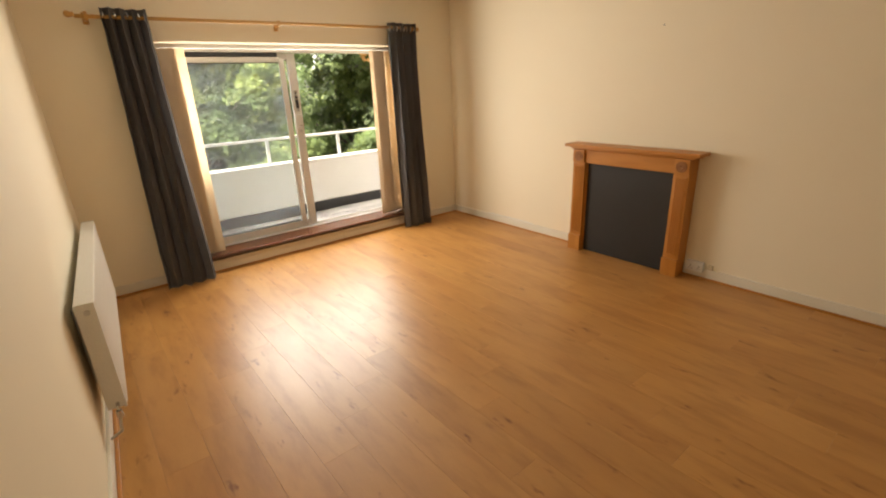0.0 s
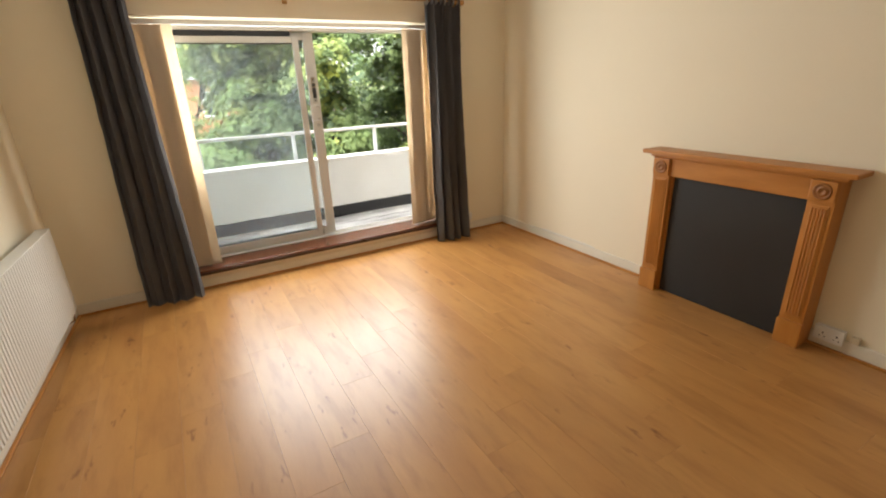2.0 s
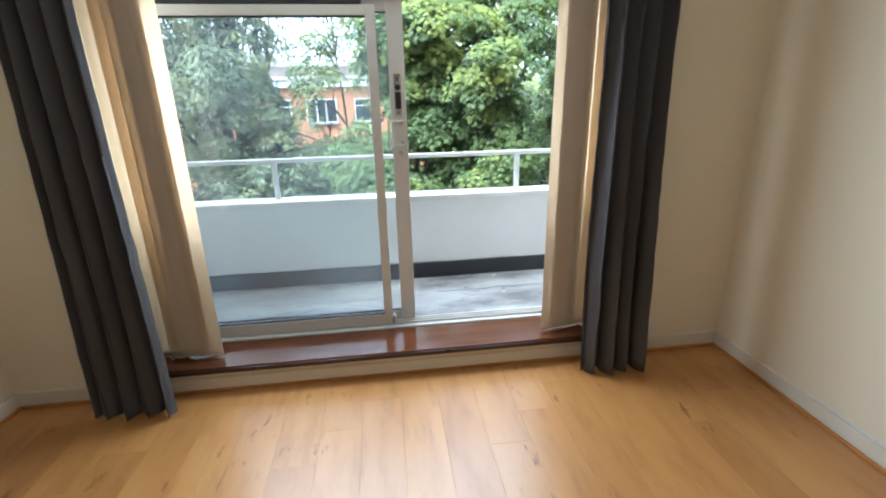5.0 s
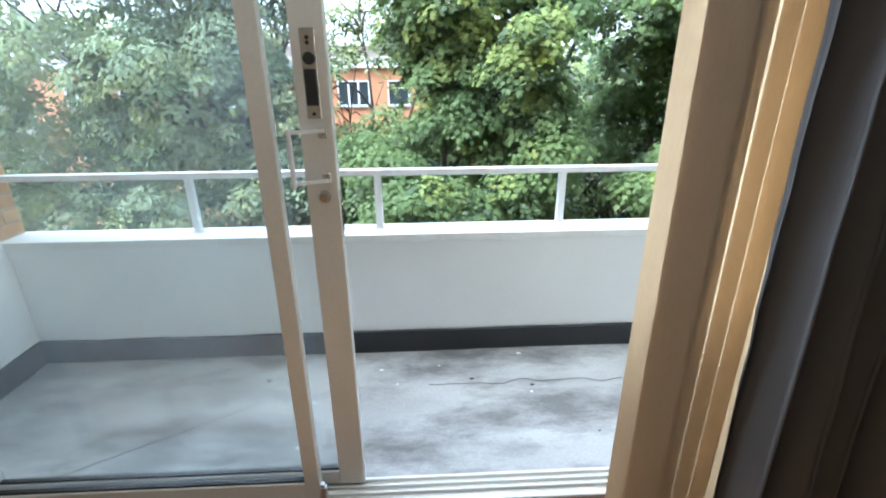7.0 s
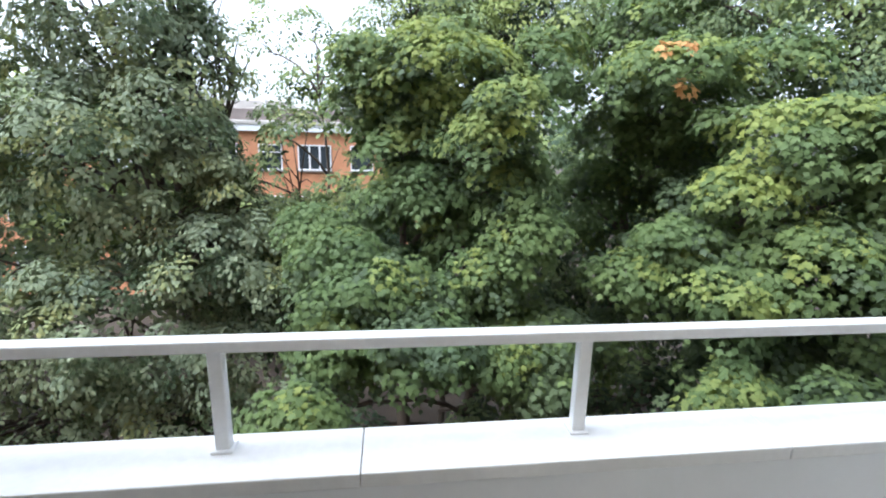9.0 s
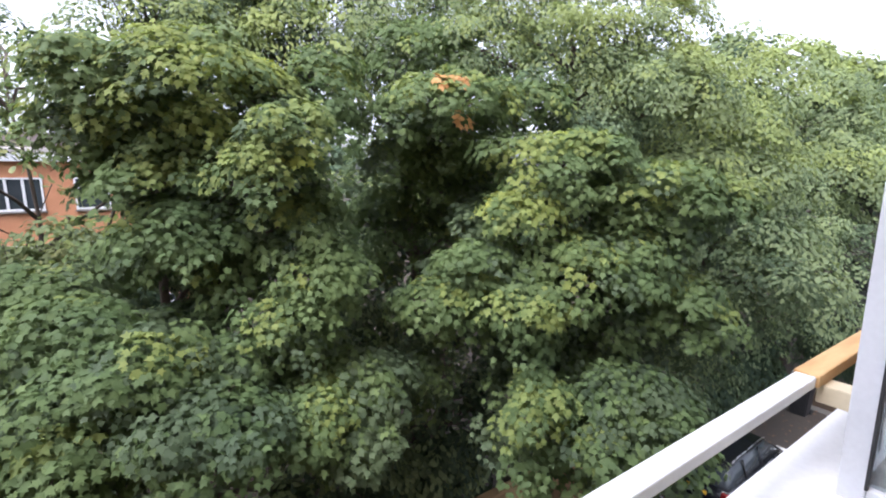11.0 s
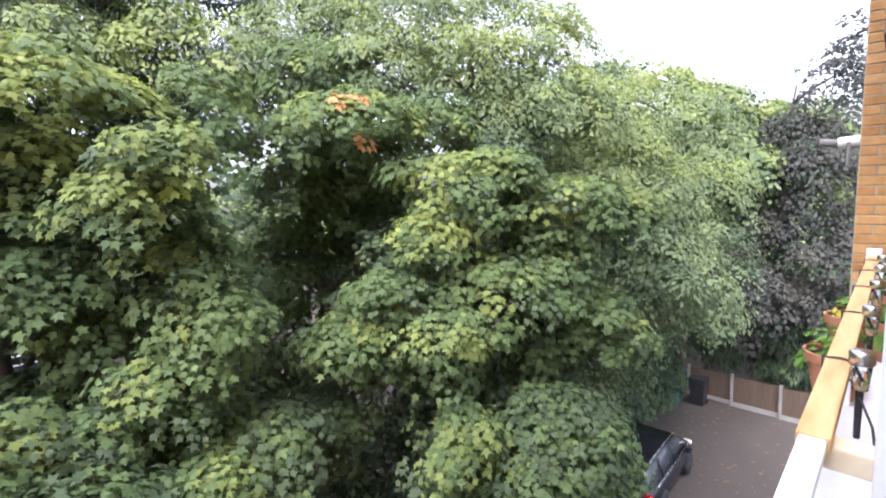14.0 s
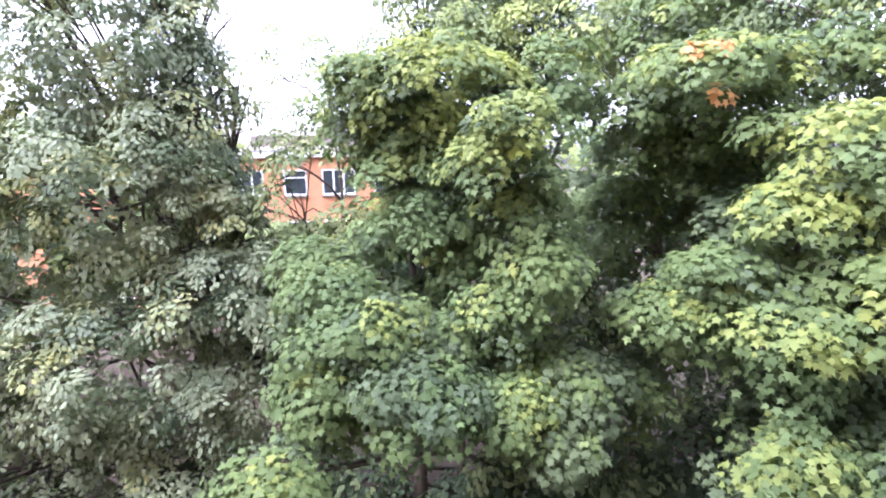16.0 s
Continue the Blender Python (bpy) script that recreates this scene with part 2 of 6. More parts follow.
GREYPAINT = surface("grey_white_frame_paint", (0.60, 0.61, 0.64), (0.68, 0.69, 0.72), 4.0, 60.0, 0.4, 0.05)
OLDWOOD = surface("weathered_orange_wood", (0.50, 0.27, 0.09), (0.68, 0.46, 0.22), 7.0, 60.0, 0.65, 0.2, stretch=(0.6, 3.0, 3.0))
CREAMWOOD = surface("cream_painted_wood", (0.60, 0.50, 0.33), (0.70, 0.62, 0.45), 9.0, 60.0, 0.6, 0.2)
MORTAR = surface("buff_mortar", (0.42, 0.34, 0.23), (0.52, 0.44, 0.31), 6.0, 80.0, 0.9, 0.4, dist=0.004, speck=0.75)
STOCK = brick_material("yellow_stock_brick", [(0.44, 0.23, 0.075), (0.52, 0.28, 0.095), (0.56, 0.32, 0.12), (0.42, 0.20, 0.065), (0.60, 0.36, 0.15)])
STOCKWALL = surface("yellow_brick_far", (0.40, 0.22, 0.08), (0.50, 0.29, 0.11), 3.0, 30.0, 0.85, 0.3, speck=0.75)
WHITEBRICK = surface("white_painted_brick", (0.72, 0.73, 0.74), (0.80, 0.81, 0.82), 4.0, 50.0, 0.65, 0.3, dist=0.004)
SOFFIT = surface("grey_brown_soffit", (0.16, 0.13, 0.12), (0.22, 0.185, 0.17), 2.0, 60.0, 0.7, 0.1)
TERRACOTTA = surface("terracotta", (0.36, 0.15, 0.08), (0.47, 0.21, 0.12), 9.0, 70.0, 0.7, 0.15)
EARTH = surface("dark_earth", (0.035, 0.026, 0.018), (0.075, 0.055, 0.038), 2.0, 30.0, 0.95, 0.6, dist=0.02, speck=0.75)
ASPHALT = surface("old_asphalt", (0.050, 0.041, 0.033), (0.080, 0.066, 0.053), 0.7, 40.0, 0.85, 0.4, dist=0.006, speck=0.75)
TANWALL = surface("tan_brick_wall", (0.26, 0.16, 0.075), (0.36, 0.23, 0.11), 2.0, 40.0, 0.85, 0.4, dist=0.006, speck=0.75)
FENCEWOOD = surface("brown_fence_board", (0.085, 0.056, 0.036), (0.135, 0.092, 0.060), 3.0, 40.0, 0.8, 0.3, stretch=(3.0, 3.0, 0.5), speck=0.75)
CONCRETE = surface("grey_concrete", (0.20, 0.19, 0.17), (0.30, 0.285, 0.26), 3.0, 50.0, 0.85, 0.3)
ORANGEBRICK = surface("orange_brick", (0.58, 0.25, 0.125), (0.68, 0.33, 0.18), 2.0, 30.0, 0.85, 0.3, dist=0.006, speck=0.75)
PALEROOF = surface("pale_roof_felt", (0.42, 0.39, 0.36), (0.52, 0.49, 0.46), 1.0, 20.0, 0.85, 0.2)
WINWHITE = surface("white_upvc", (0.74, 0.75, 0.76), (0.80, 0.81, 0.82), 3.0, 60.0, 0.4, 0.0)
DARKPANE = surface("dark_window_pane", (0.03, 0.04, 0.045), (0.06, 0.07, 0.08), 1.0, 30.0, 0.06, 0.0)
BARK = surface("grey_brown_bark", (0.060, 0.045, 0.034), (0.13, 0.10, 0.078), 3.0, 25.0, 0.9, 0.8, stretch=(2.0, 2.0, 0.5), dist=0.02, speck=0.75)
CARBLACK = surface("black_car_paint", (0.008, 0.009, 0.012), (0.014, 0.015, 0.020), 1.0, 200.0, 0.18, 0.0)
CARSILVER = surface("silver_car_paint", (0.38, 0.39, 0.40), (0.44, 0.45, 0.46), 1.0, 300.0, 0.25, 0.0, metal=0.6)
RUBBER = surface("tyre_rubber", (0.014, 0.014, 0.014), (0.024, 0.024, 0.024), 6.0, 90.0, 0.8, 0.2)
REDLAMP = surface("red_lamp_lens", (0.30, 0.012, 0.012), (0.40, 0.02, 0.02), 9.0, 90.0, 0.2, 0.0)
PLATE = surface("yellow_plate", (0.72, 0.42, 0.03), (0.78, 0.48, 0.05), 9.0, 90.0, 0.4, 0.0)
LITTER = surface("brown_leaf_litter", (0.11, 0.065, 0.035), (0.22, 0.13, 0.065), 9.0, 60.0, 0.8, 0.0)
SILLEDGE = surface("dark_sill_edge", (0.030, 0.013, 0.009), (0.055, 0.022, 0.014), 6.0, 60.0, 0.3, 0.05)
TEALBIN = surface("teal_plastic", (0.02, 0.09, 0.095), (0.035, 0.13, 0.135), 4.0, 60.0, 0.5, 0.1)

# light and dark maple copies also carry the crowns' lit tops and shaded insides
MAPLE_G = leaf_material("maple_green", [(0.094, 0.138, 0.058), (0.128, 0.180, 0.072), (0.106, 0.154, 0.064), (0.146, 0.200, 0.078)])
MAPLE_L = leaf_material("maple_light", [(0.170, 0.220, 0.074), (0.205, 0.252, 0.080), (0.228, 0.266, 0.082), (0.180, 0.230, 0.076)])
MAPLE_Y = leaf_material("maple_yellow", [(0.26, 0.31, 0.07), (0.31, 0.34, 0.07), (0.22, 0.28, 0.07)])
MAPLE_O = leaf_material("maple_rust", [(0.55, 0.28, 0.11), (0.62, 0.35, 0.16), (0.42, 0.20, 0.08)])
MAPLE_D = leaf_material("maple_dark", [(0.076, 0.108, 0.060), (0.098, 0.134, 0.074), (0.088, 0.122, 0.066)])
OAK_G = leaf_material("oak_grey_green", [(0.212, 0.256, 0.180), (0.270, 0.316, 0.212), (0.232, 0.278, 0.196), (0.318, 0.358, 0.238)])
OAK_L = leaf_material("oak_light", [(0.250, 0.300, 0.170), (0.320, 0.355, 0.185), (0.370, 0.370, 0.175)])
FAR_G = leaf_material("far_green", [(0.165, 0.210, 0.112), (0.202, 0.252, 0.132), (0.230, 0.282, 0.142)])
FAR_D = leaf_material("evergreen_dark", [(0.041, 0.068, 0.043), (0.063, 0.096, 0.055), (0.085, 0.120, 0.065)])
FAR_Y = leaf_material("far_light", [(0.235, 0.285, 0.112), (0.280, 0.325, 0.122)])
COPPER = leaf_material("copper_leaf", [(0.040, 0.040, 0.036), (0.060, 0.058, 0.052), (0.082, 0.080, 0.068)], 0.2)
PLANT = leaf_material("pot_plant_green", [(0.09, 0.21, 0.04), (0.16, 0.30, 0.06), (0.20, 0.30, 0.07)])
FLOWER = leaf_material("pot_flower_yellow", [(0.55, 0.40, 0.05), (0.62, 0.50, 0.10)])


# ---- building blocks ----
def box(bm, x0, x1, y0, y1, z0, z1, bevel=0.0, seg=1):
    m = Matrix.Translation(((x0 + x1) / 2, (y0 + y1) / 2, (z0 + z1) / 2)) @ Matrix.Diagonal((x1 - x0, y1 - y0, z1 - z0, 1))
    vs = bmesh.ops.create_cube(bm, size=1.0, matrix=m)["verts"]
    if bevel:
        es = list({e for v in vs for e in v.link_edges})
        bmesh.ops.bevel(bm, geom=es, offset=bevel, segments=seg, affect="EDGES", profile=0.6)
    return bm


def boxed(*args, **kw):
    return box(bmesh.new(), *args, **kw)


def rod(bm, a, b, r0, r1=None, n=10):
    """A capped, tapered round bar from a to b."""
    a, b = Vector(a), Vector(b)
    d = b - a
    m = Matrix.Translation((a + b) / 2) @ d.to_track_quat("Z", "Y").to_matrix().to_4x4()
    bmesh.ops.create_cone(bm, cap_ends=True, segments=n, radius1=r0, radius2=r0 if r1 is None else r1, depth=d.length, matrix=m)
    return bm


def tube(bm, pts, r, n=8, r_end=None):
    """A bent round bar through points."""
    pts = [Vector(p) for p in pts]
    rings = []
    for i, p in enumerate(pts):
        d = (pts[min(i + 1, len(pts) - 1)] - pts[max(i - 1, 0)]).normalized()
        side = d.orthogonal().normalized() if i == 0 else (rings_side - d * rings_side.dot(d)).normalized()
        rings_side = side
        up = d.cross(side)
        rr = r if r_end is None else r + (r_end - r) * i / (len(pts) - 1)
        rings.append([bm.verts.new(p + (side * math.cos(2 * math.pi * k / n) + up * math.sin(2 * math.pi * k / n)) * rr) for k in range(n)])
    for ra, rb in zip(rings, rings[1:]):
        for k in range(n):
            bm.faces.new((ra[k], ra[(k + 1) % n], rb[(k + 1) % n], rb[k]))
    bm.faces.new(rings[0][::-1])
    bm.faces.new(rings[-1])
    return bm


def turned(bm, profile, m=Matrix(), n=24):
    """A solid of revolution about z from (radius, height) pairs."""
    rings = [[bm.verts.new(m @ Vector((r * math.cos(2 * math.pi * k / n), r * math.sin(2 * math.pi * k / n), z))) for k in range(n)] for r, z in profile]
    for ra, rb in zip(rings, rings[1:]):
        for k in range(n):
            bm.faces.new((ra[k], ra[(k + 1) % n], rb[(k + 1) % n], rb[k]))
    bm.faces.new(rings[0][::-1])
    bm.faces.new(rings[-1])
    return bm


def mesh_of(name, bm, material, smooth=False):
    me = bpy.data.meshes.new(name)
    bmesh.ops.recalc_face_normals(bm, faces=bm.faces[:])
    bm.to_mesh(me)
    bm.free()
    for k in (material if isinstance(material, (list, tuple)) else [material]):
        me.materials.append(k)
    if smooth:
        me.polygons.foreach_set("use_smooth", [True] * len(me.polygons))
    return me


def hang(ob, parent):
    """Make ob a part of parent and leave it where it is."""
    ob.parent = parent
    root = parent.parent
    base = parent.matrix_basis if root is None else root.matrix_basis @ parent.matrix_parent_inverse @ parent.matrix_basis
    ob.matrix_parent_inverse = base.inverted()
    return ob


def part(name, bm, material, parent, label="", smooth=False):
    ob = hang(new(name, mesh_of(name, bm, material, smooth)), parent)
    return tagged(ob, label)


def thing(name, at, label, category, group="", kind=""):
    ob = new(name)
    ob.matrix_basis = Matrix.Translation(at)
    ob.empty_display_size = 0.1
    return tagged(ob, label, category, group, kind)


def solid(name, bm, material, label, category, kind="", smooth=False, group=""):
    return tagged(new(name, mesh_of(name, bm, material, smooth)), label, category, group, kind)

# ---- the room ----
XL, XR, YN, YS, ZC = 0.0, 4.215, 4.06, -2.2, 2.66
RX0, RX1, RZ = 0.80, 3.50, 2.11        # the door's reveal
YO = 4.42                              # outer face of the house wall

wn_ = bmesh.new()
box(wn_, XL, RX0, YN, YO, -0.2, ZC)
box(wn_, RX1, XR, YN, YO, -0.2, ZC)
box(wn_, RX0, RX1, YN, YO, RZ, ZC)
box(wn_, RX0, RX1, YN + 0.002, YO, -0.2, 0.122)
wall_north = solid("wall_north", wn_, WALL, "cream painted wall with a wide patio door opening", "wall", "structure")
wall_west = solid("wall_west", boxed(XL - 0.50, XL, YS - 0.2, YN + 0.1, -0.2, ZC), WALL, "cream painted plaster wall behind the radiator", "wall", "structure")
wall_east = solid("wall_east", boxed(XR, XR + 0.15, YS, YO, -0.2, ZC), WALL, "cream painted plaster wall behind the fireplace", "wall", "structure")
solid("wall_south", boxed(XL - 0.50, XR + 0.15, YS - 0.15, YS, -0.2, ZC), WALL, "plain cream painted wall closing the room", "wall", "structure")
solid("ceiling", boxed(XL - 0.50, XR + 0.15, YS - 0.15, YO, ZC, ZC + 0.2), CEIL, "plain white painted ceiling over the room", "ceiling", "structure")

WEST = Matrix.Translation((0.125, YN, 0)) @ Matrix.Rotation(radians(-3.2), 4, "Z") @ Matrix.Translation((0, -YN, 0))   # the radiator wall stands out of square
wall_west.matrix_basis = WEST


def skirting(name, x0, x1, y0, y1):
    """A painted skirting board with a rounded top."""
    bm = bmesh.new()
    box(bm, x0, x1, y0, y1, 0.012, 0.092, 0.004, 2)
    return solid(name, bm, GLOSS, "cream gloss painted skirting board along the wall", "skirting board", "structure")


skirting("baseboard", XR - 0.016, XR, YS, 0.925)
skirting("baseboard", XR - 0.016, XR, 2.045, YN)
skirting("baseboard", XL, XL + 0.016, YS, YN).matrix_basis = WEST
skirting("baseboard", XL + 0.016, RX0, YN - 0.016, YN)
skirting("baseboard", RX1, XR - 0.016, YN - 0.016, YN)
for nm, a in (("trim", (XR - 0.034, XR - 0.016, YS, 0.925)), ("trim", (XR - 0.034, XR - 0.016, 2.045, YN - 0.016)), ("trim", (XL + 0.016, XL + 0.034, YS, YN - 0.016)),
              ("trim", (XL + 0.034, RX0, YN - 0.034, YN - 0.016)), ("trim", (RX1, XR - 0.034, YN - 0.034, YN - 0.016)), ("trim", (RX0, RX1, YN - 0.028, YN - 0.012))):
    bm = boxed(*a, 0.0, 0.014, 0.005, 2)
    bead = solid(nm, bm, PINE_H, "thin orange-brown beading at the floor's edge", "beading", "structure")
    if a[0] == XL + 0.016 and a[2] == YS:
        bead.matrix_basis = WEST
# white board under the sill
plinth = bmesh.new()
box(plinth, RX0 - 0.02, RX1 + 0.02, YN - 0.012, YN + 0.002, 0.006, 0.122, 0.003)
box(plinth, RX0 - 0.02, RX1 + 0.02, YN - 0.020, YN - 0.012, 0.006, 0.085, 0.004)
solid("trim", plinth, GLOSS, "cream painted board below the door sill", "trim", "structure")

# sill
sill = thing("window_sill", (2.09, 4.16, 0.122), "glossy mahogany-stained wooden sill below the patio door", "sill", kind="structure")
part("sill_board", boxed(RX0, RX1, YN - 0.045, 4.298, 0.124, 0.164, 0.008, 3), SILL, sill)
part("nosing", boxed(RX0, RX1, YN - 0.052, YN - 0.040, 0.126, 0.152, 0.004, 2), SILLEDGE, sill, "dark stained front edge")

# ---- sliding patio door ----
door = thing("door_1", (2.09, 4.35, 0.16), "white aluminium sliding patio door, slid half open", "patio door", kind="structure")
fr = bmesh.new()
box(fr, RX0, RX0 + 0.045, 4.30, 4.418, 0.15, RZ, 0.003)
box(fr, RX1 - 0.045, RX1, 4.30, 4.418, 0.15, RZ, 0.003)
box(fr, RX0 + 0.045, RX1 - 0.045, 4.30, 4.418, 2.045, RZ, 0.003)
box(fr, RX0 + 0.045, RX1 - 0.045, 4.30, 4.418, 0.122, 0.172, 0.003)
part("outer_frame", fr, FRAME, door)
tr = bmesh.new()
for y in (4.335, 4.364, 4.392):
    box(tr, RX0 + 0.045, RX1 - 0.045, y, y + 0.006, 0.172, 0.186)
part("bottom_track", tr, FRAME, door, "white aluminium bottom track")
# a dark block fills the recess above the sash to stand for its shadow
part("top_gap_shade", boxed(RX0 + 0.045, 2.10, 4.318, 4.40, 2.006, 2.045), DARK, door, "dark filler for the shadow gap above the sash")


def sash(name, x0, x1, y0, y1, z0, z1, sl, sr, rail_b, rail_t, label):
    s = part(name, boxed(x0, x0 + sl, y0, y1, z0, z1, 0.004, 2), FRAME, door, label)
    part("stile", boxed(x1 - sr, x1, y0, y1, z0, z1, 0.004, 2), FRAME, s)
    part("bottom_rail", boxed(x0 + sl, x1 - sr, y0 + 0.002, y1 - 0.002, z0, z0 + rail_b, 0.003), FRAME, s)
    part("top_rail", boxed(x0 + sl, x1 - sr, y0 + 0.002, y1 - 0.002, z1 - rail_t, z1, 0.003), FRAME, s)
    g = part("pane", boxed(x0 + sl, x1 - sr, (y0 + y1) / 2 - 0.003, (y0 + y1) / 2 + 0.003, z0 + rail_b, z1 - rail_t), GLASS, s, "clear glass pane")
    g.visible_shadow = False
    gk = bmesh.new()
    ym = (y0 + y1) / 2
    box(gk, x0 + sl, x1 - sr, ym - 0.010, ym + 0.010, z0 + rail_b, z0 + rail_b + 0.008)
    box(gk, x0 + sl, x1 - sr, ym - 0.010, ym + 0.010, z1 - rail_t - 0.008, z1 - rail_t)
    part("gasket", gk, DARK, s, "dark rubber gasket")
    return s


fixed = sash("fixed_sash", 0.85, 2.166, 4.322, 4.359, 0.186, 2.004, 0.055, 0.052, 0.066, 0.052, "fixed white sash with clear glass")
slide = sash("sliding_sash", 1.000, 2.310, 4.376, 4.414, 0.186, 2.040, 0.055, 0.088, 0.060, 0.060, "sliding white sash pushed half open")
lk = boxed(2.2470, 2.2850, 4.3710, 4.3770, 1.455, 1.672, 0.002)
lock = part("lock_plate", lk, CHROME, slide, "worn metal lock plate")
bm = bmesh.new()
rod(bm, (2.2660, 4.3730, 1.602), (2.2660, 4.3670, 1.602), 0.015, n=20)
box(bm, 2.2500, 2.2820, 4.3650, 4.3730, 1.488, 1.578, 0.003)
part("lock_cover", bm, DARK, slide, "black lock cover")
bm = bmesh.new()
for z in (1.650, 1.638, 1.468):
    rod(bm, (2.2660, 4.3715, z), (2.2660, 4.3680, z), 0.005, n=10)
part("screw", bm, DARK, slide)
hd = bmesh.new()
box(hd, 2.2710, 2.2930, 4.3690, 4.3760, 1.405, 1.432, 0.002)
box(hd, 2.2710, 2.2930, 4.3690, 4.3760, 1.285, 1.312, 0.002)
part("handle_plate", hd, CHROME, slide, "steel handle fixing plates")
hb = bmesh.new()
for z in (1.425, 1.292):
    tube(hb, [(2.2880, 4.3700, z), (2.2450, 4.3520, z), (2.2060, 4.3300, z)], 0.0065, 4)
box(hb, 2.1990, 2.2100, 4.3190, 4.3330, 1.280, 1.437, 0.003)
part("handle", hb, RAILPAINT, slide, "flat bright steel pull handle")
bm = bmesh.new()
rod(bm, (2.2710, 4.3760, 1.247), (2.2710, 4.3600, 1.247), 0.017, 0.014, n=20)
part("lock_barrel", bm, CHROME, slide, "round steel lock barrel")
bm = bmesh.new()
box(bm, 2.3070, 2.3120, 4.3860, 4.4080, 1.10, 1.26, 0.001)
part("keep_plate", bm, CHROME, slide, "steel latch plate on the edge")
bm = bmesh.new()
box(bm, 2.3090, 2.3135, 4.3900, 4.4040, 1.14, 1.21, 0.001)
part("latch", bm, DARK, slide)
bm = bmesh.new()
rod(bm, (2.175, 4.325, 0.19), (2.175, 4.325, 0.235), 0.016, 0.012, n=16)
rod(bm, (2.175, 4.325, 0.235), (2.175, 4.325, 0.25), 0.008, n=12)
part("stop_bolt", bm, CHROME, door, "small steel stop bolt at the track")


# ---- vertical blind, drawn to both sides ----
def vane_mesh():
    bm = bmesh.new()
    cols = []
    for i in range(9):
        u = i / 8 - 0.5
        cols.append([bm.verts.new((u * 0.120, 0.0015 * (1 - (2 * u) ** 2), z)) for z in (0.0, 0.02, 0.9, 1.88)])
    for a, b in zip(cols, cols[1:]):
        for k in range(3):
            bm.faces.new((a[k], b[k], b[k + 1], a[k + 1]))
    bmesh.ops.solidify(bm, geom=bm.faces[:], thickness=0.0012)
    return mesh_of("vane", bm, VANE)


blind = thing("vertical_blind", (2.09, 4.16, 2.09), "cream fabric vertical blind drawn open to both sides", "blind")
part("head_rail", boxed(RX0 + 0.01, RX1 - 0.01, 4.135, 4.175, 2.062, 2.098, 0.004, 2), PLASTIC, blind, "white plastic head rail")
vm = vane_mesh()
rnd = random.Random(4)
for side, xs in ((0, [0.900, 0.955, 1.010, 1.055, 1.075, 1.140]), (1, [3.415, 3.355, 3.290, 3.230, 3.195, 3.178, 3.118])):
    for i, x in enumerate(xs):
        v = new("vane", vm)
        turn = (-6 if side == 0 else 6) + rnd.uniform(-2, 2)
        v.matrix_basis = pose(x, 4.164 - 0.009 * i, 0.178 + rnd.uniform(-0.004, 0.004), 0, rnd.uniform(-0.15, 0.15), turn + 0)
        hang(v, blind)
        w = new("hem_weight", bpy.data.meshes.get("hem_weight") or mesh_of("hem_weight", boxed(-0.05, 0.05, -0.001, 0.006, 0.0, 0.03, 0.001), VANE))
        w.matrix_basis = v.matrix_basis @ Matrix.Translation((0, 0.004, 0.0))
        hang(w, blind)
for xa, xb in ((0.90, 1.18), (3.06, 3.42)):
    ch = bmesh.new()
    n = 26
    pts = [(xa + (xb - xa) * i / n, 4.12 + 0.012 * math.sin(i * 2.2), 0.186 + 0.008 * math.cos(i * 1.45)) for i in range(n + 1)]
    tube(ch, pts, 0.0022, 5)
    part("bead_chain", ch, CREAMWOOD, blind, "beaded chain joining the vane hems")


# ---- curtains on a wooden pole ----
def curtain(x0, x1, b0, b1, yc, label, folds, seed):
    rn = random.Random(seed)
    cu = thing("curtain", ((x0 + x1) / 2, yc, 0.0), label, "curtain", "pair of charcoal curtains")
    bm = bmesh.new()
    nu, nz, ph = folds * 12, 26, [rn.uniform(-0.5, 0.5) for _ in range(folds + 2)]
    grid = []
    for j in range(nz + 1):
        w = j / nz
        z = 0.012 + w * 2.315
        row = []
        for i in range(nu + 1):
            u = i / nu
            f = u * folds
            amp = 0.042 + 0.012 * math.sin(3.1 * ph[int(f)] + 2.0 * w)
            x = (b0 + (b1 - b0) * u) * (1 - w) + (x0 + (x1 - x0) * u) * w + 0.006 * math.sin(5 * w + 9 * ph[int(f)]) + 0.006 * noise.noise(Vector((u * 3, w * 22, seed)))
            y = yc - 0.10 * (1 - w) ** 1.5 + amp * math.sin(2 * math.pi * f + 0.5 * math.sin(2.5 * w + seed)) + 0.006 * math.sin(11 * u + 4 * w)
            row.append(bm.verts.new((x + 0.012 * math.sin(4 * math.pi * f), y, z + 0.004 * math.sin(7 * u))))
        grid.append(row)
    for a, b in zip(grid, grid[1:]):
        for i in range(nu):
            bm.faces.new((a[i], a[i + 1], b[i + 1], b[i]))
    bmesh.ops.solidify(bm, geom=bm.faces[:], thickness=0.003)
    part("fabric", bm, CURTAIN, cu, smooth=True)
    for k in range(folds * 2):
        u = (k + 0.5) / (folds * 2)
        bm = bmesh.new()
        turned(bm, [(0.021, -0.004), (0.030, -0.004), (0.030, 0.004), (0.021, 0.004)], pose(x0 + (x1 - x0) * u, yc, 2.272, 0, 90, 0), 20)
        part("eyelet", bm, CHROME, cu, "steel eyelet ring")
    return cu


